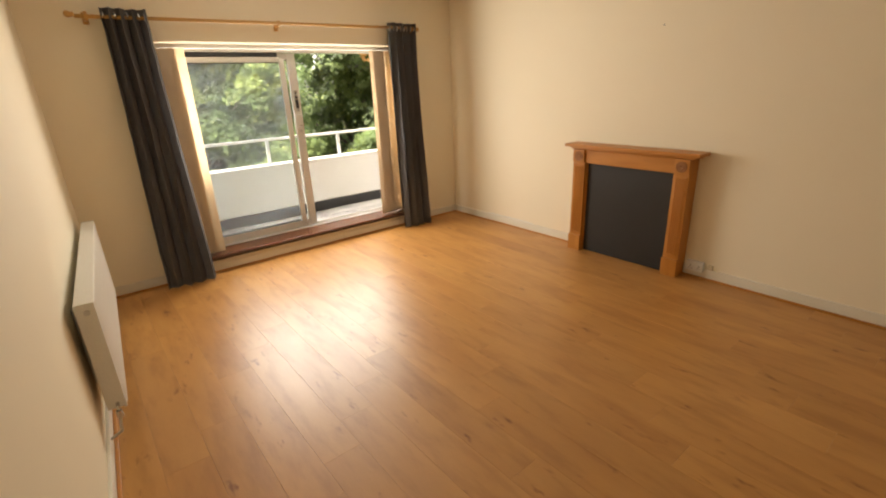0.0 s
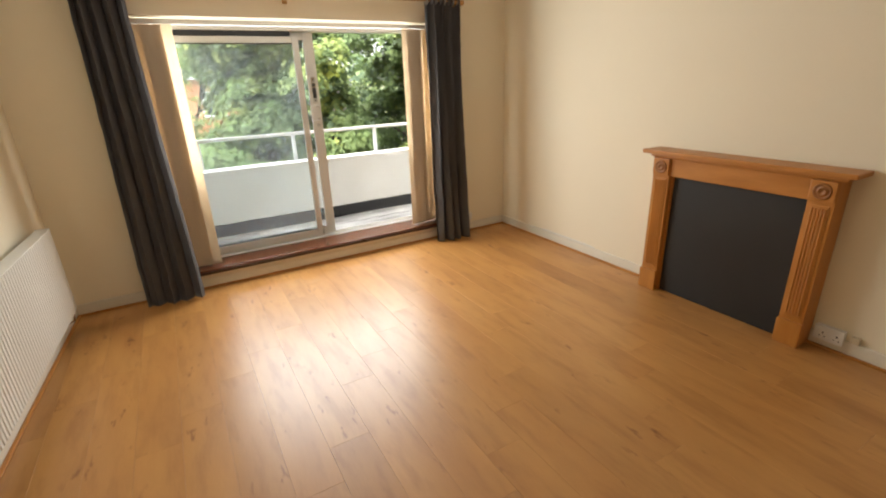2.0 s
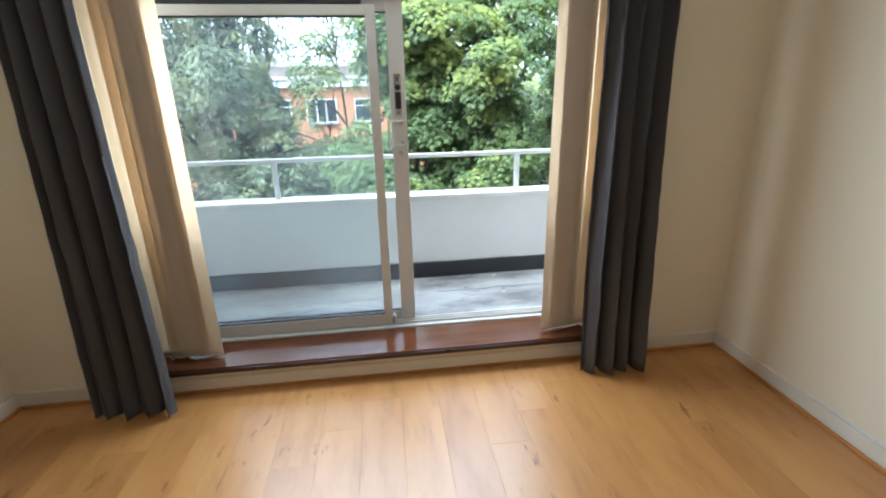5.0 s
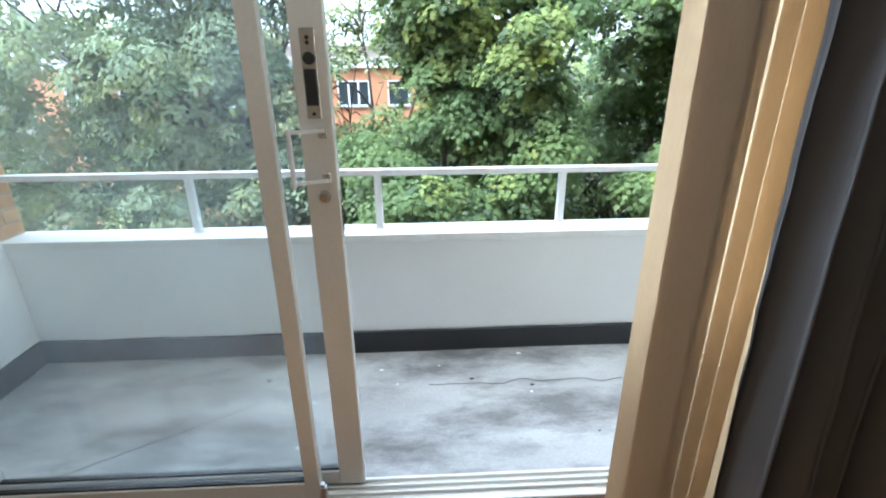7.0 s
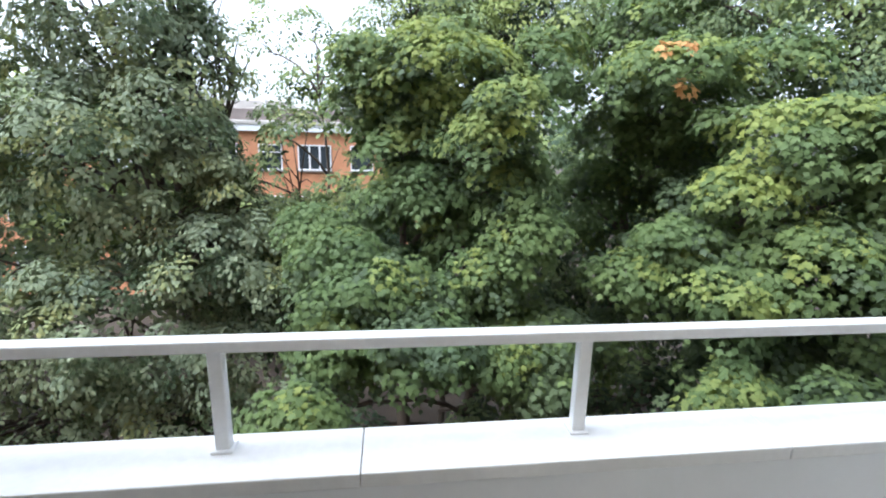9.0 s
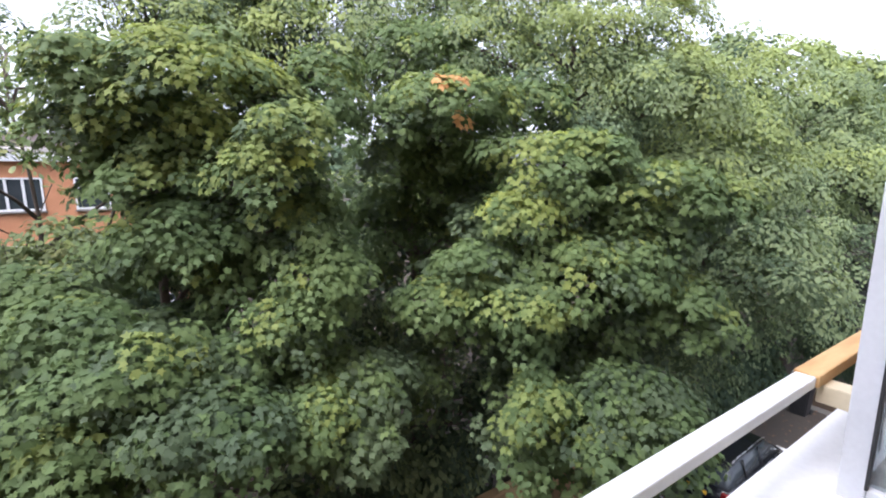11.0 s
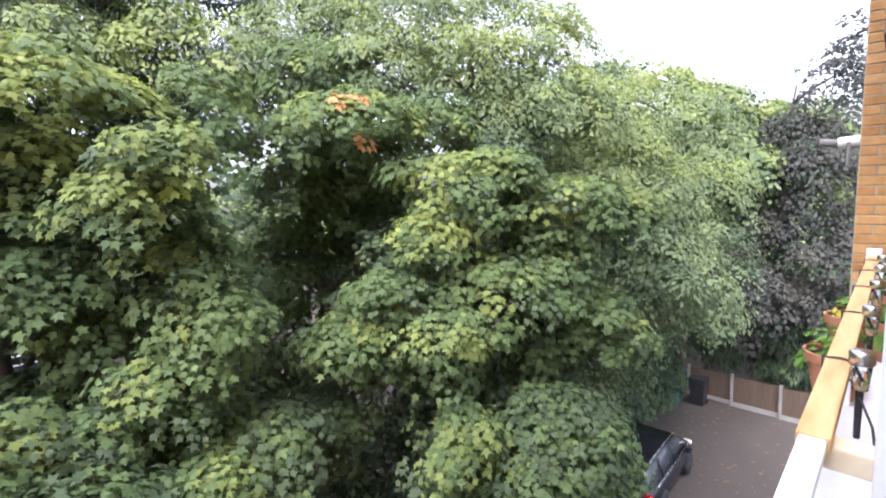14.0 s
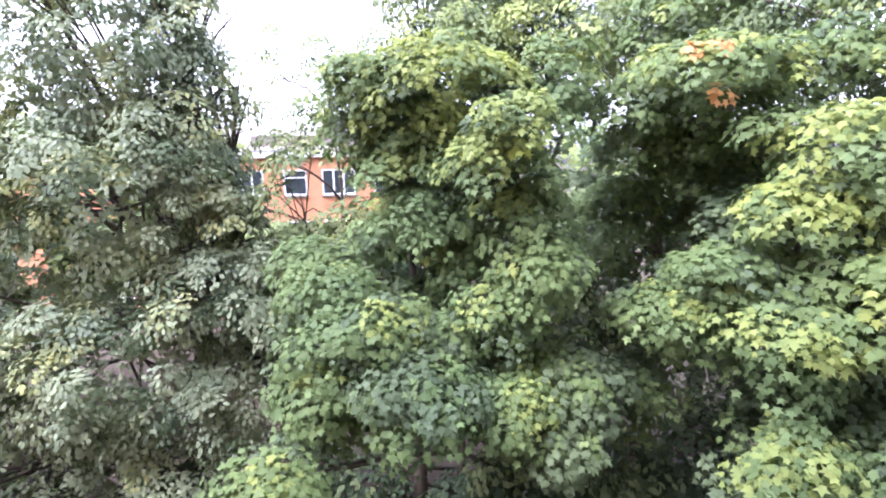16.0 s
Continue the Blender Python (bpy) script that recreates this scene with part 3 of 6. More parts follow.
curtain(0.640, 0.955, 0.615, 1.010, 3.965, "long charcoal curtain gathered beside the patio door", 4, 3)
curtain(3.235, 3.60, 3.230, 3.60, 3.955, "long charcoal curtain gathered near the room corner", 4, 8)
pole = thing("curtain_pole", (2.05, 3.965, 2.272), "varnished light wood curtain pole above the door", "curtain pole")
bm = bmesh.new()
rod(bm, (0.48, 3.965, 2.262), (3.60, 3.965, 2.285), 0.014, n=16)
part("pole", bm, POLE, pole, smooth=True)
for x, s in ((0.48, -1), (3.60, 1)):
    bm = bmesh.new()
    turned(bm, [(0.012, 0.0), (0.020, 0.006), (0.014, 0.014), (0.024, 0.032), (0.022, 0.050), (0.008, 0.062)], pose(x, 3.965, 2.273, 0, 90 * s, 0), 16)
    part("finial", bm, POLE, pole, "turned wooden finial", True)
for x in (0.55, 2.03, 3.56):
    bm = bmesh.new()
    box(bm, x - 0.012, x + 0.012, 3.97, 4.06, 2.235, 2.252, 0.003)
    box(bm, x - 0.020, x + 0.020, 4.048, 4.058, 2.215, 2.300, 0.004)
    turned(bm, [(0.018, -0.011), (0.024, -0.011), (0.024, 0.011), (0.018, 0.011)], pose(x, 3.965, 2.273, 0, 90, 0), 18)
    part("bracket", bm, POLE, pole, "wooden pole bracket")

# ---- fireplace ----
fp = thing("fireplace", (4.14, 1.48, 0.0), "honey pine fireplace surround with a black board infill", "fireplace")
FX, F0, F1, O0, O1, OZ = 4.065, 0.925, 2.045, 1.055, 1.915, 0.90
for y0, y1 in ((F0, O0), (O1, F1)):
    leg = part("leg", boxed(FX, XR - 0.001, y0, y1, 0.0, OZ + 0.13, 0.004, 2), PINE, fp)
    reeds = boxed(FX - 0.006, FX + 0.002, y0 + 0.018, y1 - 0.018, 0.19, OZ - 0.02, 0.003, 2)
    for k in range(5):
        yk = y0 + 0.024 + (y1 - y0 - 0.048) * (k + 0.5) / 5
        rod(reeds, (FX - 0.005, yk, 0.205), (FX - 0.005, yk, OZ - 0.035), 0.0062, n=8)
    part("leg_panel", reeds, PINE, leg, "reeded pine panel")
    part("foot_block", boxed(FX - 0.018, FX + 0.004, y0 - 0.004, y1 + 0.004, 0.0, 0.16, 0.006, 2), PINE, leg)
    part("corner_block", boxed(FX - 0.016, FX + 0.004, y0 + 0.002, y1 - 0.002, OZ + 0.005, OZ + 0.122, 0.005, 2), PINE, leg)
    bm = bmesh.new()
    turned(bm, [(0.046, 0.0), (0.046, 0.006), (0.040, 0.010), (0.034, 0.004), (0.028, 0.004), (0.024, 0.011), (0.014, 0.011), (0.010, 0.005), (0.002, 0.005)],
           pose(FX - 0.015, (y0 + y1) / 2, OZ + 0.063, 0, -90, 0), 28)
    part("rosette", bm, PINE_DARK, leg, "dark carved round rosette", True)
part("frieze", boxed(FX + 0.004, XR - 0.001, O0, O1, OZ, OZ + 0.13, 0.004, 2), PINE_H, fp)
bm = bmesh.new()
box(bm, 4.045, XR - 0.001, 0.885, 2.07, OZ + 0.13, OZ + 0.150, 0.008, 3)
box(bm, 4.062, XR - 0.001, 0.900, 2.055, OZ + 0.122, OZ + 0.131, 0.003)
part("moulding", bm, PINE_H, fp)
part("mantel_shelf", boxed(4.020, XR - 0.001, 0.845, 2.125, OZ + 0.150, OZ + 0.178, 0.006, 3), PINE_H, fp)
part("infill_board", boxed(4.110, XR - 0.002, O0, O1, 0.004, OZ, 0.001), BLACKBOARD, fp, "matt black painted infill board")
for ya in (O0, O1 - 0.014):
    part("inner_bead", boxed(4.098, 4.110, ya, ya + 0.012, 0.004, OZ), PINE, fp)

# ---- double socket on the skirting ----
so = thing("wall_socket", (4.2, 0.83, 0.08), "white plastic double wall socket above the skirting", "socket")
part("back_box", boxed(XR - 0.034, XR, 0.755, 0.900, 0.060, 0.145, 0.004, 2), PLASTIC, so)
part("face_plate", boxed(XR - 0.043, XR - 0.034, 0.753, 0.902, 0.058, 0.147, 0.003, 2), PLASTIC, so)
for y in (0.785, 0.855):
    part("rocker_switch", boxed(XR - 0.047, XR - 0.042, y - 0.006, y + 0.006, 0.120, 0.137, 0.001), PLASTIC, so)
    bm = bmesh.new()
    box(bm, XR - 0.0436, XR - 0.0428, y - 0.004, y + 0.004, 0.100, 0.112)
    box(bm, XR - 0.0436, XR - 0.0428, y - 0.016, y - 0.009, 0.080, 0.086)
    box(bm, XR - 0.0436, XR - 0.0428, y + 0.009, y + 0.016, 0.080, 0.086)
    part("pin_hole", bm, DARK, so)
ad = thing("phone_socket", (4.2, 0.70, 0.08), "small brown plastic adaptor beside the socket", "adaptor")
part("case", boxed(XR - 0.030, XR, 0.685, 0.725, 0.095, 0.135, 0.004, 2), CREAMWOOD, ad)
sw = thing("phone_socket", (3.75, YN, 0.16), "small white wall socket behind the curtain", "socket")
part("face_plate", boxed(3.70, 3.775, YN - 0.012, YN, 0.12, 0.20, 0.003, 2), PLASTIC, sw)

cable = thing("cable_trunking", (4.2, 3.05, 0.1), "thin white cable clipped above the skirting", "cable")
bm = bmesh.new()
tube(bm, [(XR - 0.006, 3.40, 0.094), (XR - 0.006, 3.32, 0.100), (XR - 0.006, 2.75, 0.101), (XR - 0.006, 2.66, 0.094)], 0.004, 6)
part("wire", bm, PLASTIC, cable)
for y in (2.78, 3.05, 3.30):
    part("clip", boxed(XR - 0.012, XR, y - 0.005, y + 0.005, 0.093, 0.108, 0.002), PLASTIC, cable)
nail = bmesh.new()
rod(nail, (XR - 0.012, 1.35, 2.06), (XR + 0.002, 1.35, 2.055), 0.004, 0.003, n=8)
solid("wall_nail", nail, DARK, "small dark nail in the cream wall", "nail")

# ---- radiator ----
RY0, RY1, RZ0, RZ1, RXF = 1.85, 3.70, 0.20, 0.79, 0.118
rad = thing("radiator", (0.09, 2.7, RZ0), "white enamel panel radiator on the wall", "radiator")
bm = bmesh.new()
prof = [(RXF - 0.012, RY0), (RXF, RY0 + 0.003)]
y = RY0 + 0.05
while y < RY1 - 0.06:
    prof += [(RXF, y), (RXF + 0.004, y + 0.005), (RXF + 0.004, y + 0.022), (RXF, y + 0.027)]
    y += 0.0333
prof += [(RXF, RY1 - 0.003), (RXF - 0.012, RY1)]
lo = [bm.verts.new((px_, py_, RZ0)) for px_, py_ in prof]
hi = [bm.verts.new((px_, py_, RZ1 - 0.01)) for px_, py_ in prof]
for k in range(len(prof) - 1):
    bm.faces.new((lo[k], lo[k + 1], hi[k + 1], hi[k]))
bm.faces.new((lo[-1], lo[0], hi[0], hi[-1]))
bm.faces.new(lo[::-1])
bm.faces.new(hi)
part("front_panel", bm, ENAMEL, rad)
part("back_panel", boxed(RXF - 0.075, RXF - 0.062, RY0 + 0.01, RY1 - 0.01, RZ0 + 0.005, RZ1 - 0.012, 0.003), ENAMEL, rad)
for y0, y1 in ((RY0 - 0.004, RY0 + 0.002), (RY1 - 0.002, RY1 + 0.004)):
    part("end_panel", boxed(RXF - 0.080, RXF + 0.001, y0, y1, RZ0 + 0.01, RZ1, 0.002), ENAMEL, rad)
bm = boxed(RXF - 0.080, RXF + 0.001, RY0, RY1, RZ1 - 0.012, RZ1 - 0.006, 0.002)
part("top_grille", bm, ENAMEL, rad)
bm = bmesh.new()
rod(bm, (RXF - 0.035, RY0 - 0.012, RZ1 - 0.045), (RXF - 0.035, RY0, RZ1 - 0.045), 0.013, n=16)
part("bleed_plug", bm, CHROME, rad, "brass and steel bleed plug")
for y, s in ((RY0, -1), (RY1, 1)):
    bm = bmesh.new()
    tube(bm, [(RXF - 0.035, y + 0.02 * s * -1, RZ0 + 0.04), (RXF - 0.035, y + 0.035 * s, RZ0 + 0.035), (RXF - 0.035, y + 0.045 * s, RZ0 - 0.01), (RXF - 0.05, y + 0.045 * s, 0.10), (XL + 0.018, y + 0.045 * s, 0.075)], 0.008, 8)
    rod(bm, (RXF - 0.035, y + 0.045 * s, RZ0 - 0.02), (RXF - 0.035, y + 0.045 * s, RZ0 + 0.02), 0.014, n=12)
    part("valve_pipe", bm, CHROME, rad, "bent valve pipe at the radiator's foot")
for y in (RY0 + 0.25, RY1 - 0.25):
    part("wall_bracket", boxed(XL, RXF - 0.074, y - 0.015, y + 0.015, RZ0 + 0.06, RZ1 - 0.10, 0.002), ENAMEL, rad)
rad.matrix_basis = WEST @ rad.matrix_basis

# ---- the balcony ----
BX0, BX1, BY1, BZC = 0.30, 4.335, 5.53, 0.745
slab = bmesh.new()
bmesh.ops.create_grid(slab, x_segments=60, y_segments=20, size=0.5, matrix=Matrix.Translation(((BX0 + BX1) / 2, (YO + BY1) / 2, 0.0)) @ Matrix.Diagonal((BX1 - BX0, BY1 - YO, 1, 1)))
for v in slab.verts:
    v.co.z = 0.006 * noise.noise(v.co * 1.7) + 0.002 * noise.noise(v.co * 9)
box(slab, BX0, BX1, YO, BY1, -0.2, -0.012)
solid("floor_balcony", slab, SCREED, "stained grey cement balcony floor with dark patches", "balcony floor", "structure", True)
parapet = thing("wall_parapet", (2.3, 5.63, 0.0), "white painted balcony parapet wall", "parapet", kind="structure")
part("wall_body", boxed(-0.2, 8.0, BY1, 5.695, -0.35, 0.700), MASONRY, parapet)
x = -0.2
for x1 in (1.42, 2.68, 3.95, 5.2, 6.5, 8.0):
    part("coping", boxed(x + 0.001, x1 - 0.001, BY1 - 0.014, 5.722 if x1 < 5.3 else 5.745, 0.700, BZC, 0.005, 2), COPING, parapet, "weathered white coping slab")
    x = x1
bm = bmesh.new()
box(bm, BX0, BX1, BY1 - 0.022, BY1 - 0.001, -0.008, 0.140, 0.004)
box(bm, BX0, BX0 + 0.02, YO, BY1 - 0.022, -0.008, 0.140, 0.004)
box(bm, BX1 - 0.02, BX1, YO, BY1 - 0.022, -0.008, 0.140, 0.004)
bmesh.ops.subdivide_edges(bm, edges=[e for e in bm.edges if e.calc_length() > 0.3], cuts=24)
for v in bm.verts:
    if v.co.z > 0.1:
        v.co.z += 0.006 * noise.noise(v.co * 6.0)
solid("trim", bm, TAR, "black bitumen upstand round the balcony floor", "upstand", "structure")
solid("wall_hook", boxed(4.06, 4.10, 5.520, 5.530, 0.452, 0.462, 0.002), DARK, "small rusty hook in the parapet wall", "hook")


def crumb(x, y, s, mat_, k):
    bm = bmesh.new()
    bmesh.ops.create_icosphere(bm, subdivisions=1, radius=s, matrix=Matrix.Translation((x, y, 0.004)) @ Matrix.Diagonal((1.6, 1.0, 0.35, 1)))
    for v in bm.verts:
        v.co += Vector((noise.noise(v.co * 90 + Vector((k, 0, 0))), noise.noise(v.co * 90 + Vector((0, k, 0))), 0)) * s * 0.5
    solid("debris_flake", bm, mat_, "small pale flake lying on the balcony floor", "debris", group="flakes on the balcony floor")


rnd = random.Random(12)
for k in range(16):
    crumb(rnd.uniform(1.6, 4.1), rnd.uniform(4.75, 5.45), rnd.uniform(0.004, 0.011), MASONRY if k % 3 else TAR, k)
crumb(4.02, 5.28, 0.026, MASONRY, 77)
crumb(3.09, 5.44, 0.010, MASONRY, 78)

ck = bmesh.new()
pts = [(2.55 + 0.045 * i, 5.17 + 0.05 * noise.noise(Vector((i * 0.31, 0.0, 2.0))) + 0.012 * noise.noise(Vector((i * 1.7, 0.0, 5.0))), 0.006) for i in range(30)]
tube(ck, pts, 0.0014, 5)
tube(ck, [(0.95 + 0.03 * i, 4.62 + 0.018 * i + 0.02 * noise.noise(Vector((i * 0.4, 3.0, 0.0))), 0.007) for i in range(26)], 0.0014, 5)
solid("trim", ck, TAR, "dark crack running across the balcony floor", "crack", "structure")

# rail
railing = thing("balcony_rail", (2.3, 5.655, BZC), "white painted metal handrail on short posts", "railing")
part("handrail", boxed(0.19, 4.42, 5.629, 5.683, 1.048, 1.082, 0.005, 2), RAILPAINT, railing)
for x in (0.24, 1.265, 2.292, 3.335):
    p = part("post", boxed(x - 0.020, x + 0.020, 5.640, 5.674, BZC + 0.004, 1.050, 0.003), RAILPAINT, railing)
    part("base_plate", boxed(x - 0.030, x + 0.030, 5.628, 5.686, BZC - 0.001, BZC + 0.007, 0.002), RAILPAINT, p)
rail2 = thing("balcony_rail", (6.1, 5.655, BZC), "weathered orange wooden handrail on the neighbouring parapet", "railing")
part("handrail", boxed(4.423, 7.86, 5.622, 5.690, 1.046, 1.086, 0.006, 2), OLDWOOD, rail2)
for x in (5.55, 6.75):
    part("post", boxed(x - 0.020, x + 0.020, 5.640, 5.674, BZC - 0.001, 1.048, 0.003), RAILPAINT, rail2)
part("post", boxed(7.80, 7.88, 5.61, 5.70, BZC - 0.001, 1.14, 0.004), RAILPAINT, rail2, "white painted end post")
brk = thing("rail_bracket", (4.5, 5.58, 1.02), "cream painted wooden block bracing the rail", "bracket")
part("block", boxed(4.470, 4.545, 5.535, 5.640, 0.985, 1.045, 0.006, 2), CREAMWOOD, brk)
part("plate", boxed(4.455, 4.555, 5.515, 5.537, 0.915, 1.075, 0.004, 2), CREAMWOOD, brk)

# white brick side wall and obscured-glass screen
side = thing("wall_balcony_side", (4.42, 4.97, 0.0), "white painted brick side wall of the balcony", "wall", kind="structure")
part("core", boxed(BX1 + 0.006, 4.52, YO, BY1, -0.2, 0.700), WHITEBRICK, side)
part("coping", boxed(BX1 - 0.010, 4.53, YO, BY1 - 0.016, 0.700, BZC, 0.005, 2), COPING, side, "white coping slab")
brick_l = mesh_of("brick", boxed(-0.0022, 0.004, -0.1090, 0.1090, -0.0345, 0.0345, 0.002), WHITEBRICK)
for row in range(7):
    for col in range(5):
        y = YO + 0.12 + col * 0.225 + (0.1125 if row % 2 else 0.0)
        if y + 0.11 < BY1 - 0.02:
            b = new("brick", brick_l)
            b.location = (BX1 + 0.004, y, 0.185 + row * 0.075)
            hang(b, side)

screen = thing("privacy_screen", (4.44, 5.0, BZC), "tall obscured-glass privacy screen in a grey-white frame", "screen")
part("front_post", boxed(4.420, 4.475, 5.485, 5.548, BZC - 0.001, 2.75, 0.004, 2), GREYPAINT, screen)
part("back_post", boxed(4.420, 4.475, YO, YO + 0.06, BZC - 0.001, 2.75, 0.004, 2), GREYPAINT, screen)
part("bottom_rail", boxed(4.424, 4.471, YO + 0.06, 5.485, BZC - 0.001, BZC + 0.055, 0.004), GREYPAINT, screen)
part("top_rail", boxed(4.424, 4.471, YO + 0.06, 5.485, 2.69, 2.75, 0.004), GREYPAINT, screen)
bm = bmesh.new()
box(bm, 4.412, 4.428, 5.479, 5.487, BZC + 0.055, 2.69)
part("gasket", bm, DARK, screen, "dark rubber gasket")
p = part("pane", boxed(4.444, 4.450, YO + 0.06, 5.485, BZC + 0.055, 2.69), OBSCURE, screen, "rippled obscured glass pane")
p.visible_shadow = False

# house wall and neighbour's end wall
bm = bmesh.new()
# unseen length and height are added to keep sky off the lower trees
box(bm, -30.0, -0.252, 3.4, YO, -7.0, 10.5)
box(bm, XR + 0.15, 8.0, 4.05, YO, -7.0, 10.5)
box(bm, -0.252, XR + 0.15, 4.05, YO, ZC + 0.2, 10.5)
box(bm, -0.252, XR + 0.15, 4.05, YO, -7.0, -0.2)
box(bm, -0.252, XL - 0.15, 4.05, YO, -0.2, ZC + 0.2)
solid("wall_house", bm, STOCKWALL, "yellow brick outer wall of the flats", "wall", "structure")
# bitumen black stands in for the shade on this floor
solid("floor_neighbour", boxed(4.52, 7.9, YO, BY1, -0.2, -0.01), TAR, "neighbouring balcony floor, blackened for the shade on it", "balcony floor", "structure")
endwall = thing("wall_end", (8.0, 5.1, 0.0), "yellow stock brick end wall of the flats", "wall", kind="structure")
part("core", boxed(7.93, 9.6, 3.9, 5.785, -7.0, 10.5), MORTAR, endwall)
part("painted_base", boxed(7.905, 7.93, YO, 5.52, 0.20, 0.86), MASONRY, endwall, "white painted lower wall")
# the shade low on the wall is painted as a black band
part("shade_base", boxed(7.902, 7.93, YO, 5.52, -0.2, 0.20), TAR, endwall, "wall foot blackened for the shade on it")
leftwall = thing("wall_left_pier", (0.2, 5.1, 0.0), "yellow brick pier with a white painted foot", "wall", kind="structure")
part("core", boxed(-0.25, BX0 - 0.022, YO, 5.70, -7.0, 5.0), MORTAR, leftwall)
part("painted_base", boxed(BX0 - 0.022, BX0, YO, BY1, -0.1, BZC), MASONRY, leftwall, "white painted lower wall")
soff = thing("balcony_above", (7.4, 5.1, 2.6), "grey-brown boxed underside of the balcony above", "balcony")
part("box_side", boxed(7.45, 7.93, YO, 5.68, 2.62, 4.2, 0.01), SOFFIT, soff)
flue = thing("flue_pipe", (8.1, 5.85, 1.95), "short white plastic overflow pipe from the brick wall", "pipe")
bm = bmesh.new()
rod(bm, (8.15, 5.78, 1.98), (8.15, 5.93, 1.97), 0.045, n=14)
part("pipe", bm, PLASTIC, flue)
bm = bmesh.new()
rod(bm, (8.10, 5.86, 1.97), (8.10, 5.86, 1.78), 0.012, n=8)
rod(bm, (8.14, 5.93, 1.97), (8.14, 6.05, 1.99), 0.030, n=12)
part("drip_spout", bm, CONCRETE, flue)
hook = thing("wall_bracket", (7.92, 5.42, 1.9), "dark iron bracket fixed to the brick wall", "bracket")
part("bar", boxed(7.895, 7.93, 5.405, 5.425, 1.72, 2.02, 0.003), DARK, hook)

# ---- outdoors ----
GZ = -7.0
solid("ground", boxed(-400, 400, 4.42, 800, GZ - 0.5, GZ - 0.012), EARTH, "dark leaf-littered earth under the trees", "ground", "structure")
bm = bmesh.new()
bmesh.ops.create_grid(bm, x_segments=40, y_segments=12, size=0.5, matrix=Matrix.Translation((10.0, 8.1, GZ)) @ Matrix.Diagonal((26, 7.2, 1, 1)))
for v in bm.verts:
    v.co.z += 0.03 * noise.noise(v.co * 0.6)
solid("road", bm, ASPHALT, "worn dark asphalt car park below the balcony", "car park", "structure", True)
solid("wall_garden", boxed(2.0, 17.0, 12.3, 12.55, GZ - 0.2, GZ + 1.35, 0.02), TANWALL, "low tan brick garden wall beside the car park", "wall", "structure")

# fence with concrete posts
for i in range(4):
    y = 11.3 - i * 1.55
    x = 22.9 - i * 0.07
    fp_ = thing("garden_fence", (x, y - 0.77, GZ), "brown wooden fence panel between concrete posts", "fence", "fence panels")
    for j in range(9):
        part("board", boxed(x - 0.012, x + 0.012, y - 1.50 + j * 0.162, y - 1.50 + j * 0.162 + 0.156, GZ + 0.18, GZ + 1.20, 0.003), FENCEWOOD, fp_)
    part("gravel_board", boxed(x - 0.03, x + 0.03, y - 1.50, y - 0.06, GZ - 0.01, GZ + 0.18, 0.006), CONCRETE, fp_, "concrete gravel board")
    po = solid("fence_post", boxed(x - 0.06, x + 0.06, y - 0.055, y + 0.045, GZ - 0.1, GZ + 1.28, 0.01), CONCRETE, "grey concrete fence post", "fence post", group="fence posts")


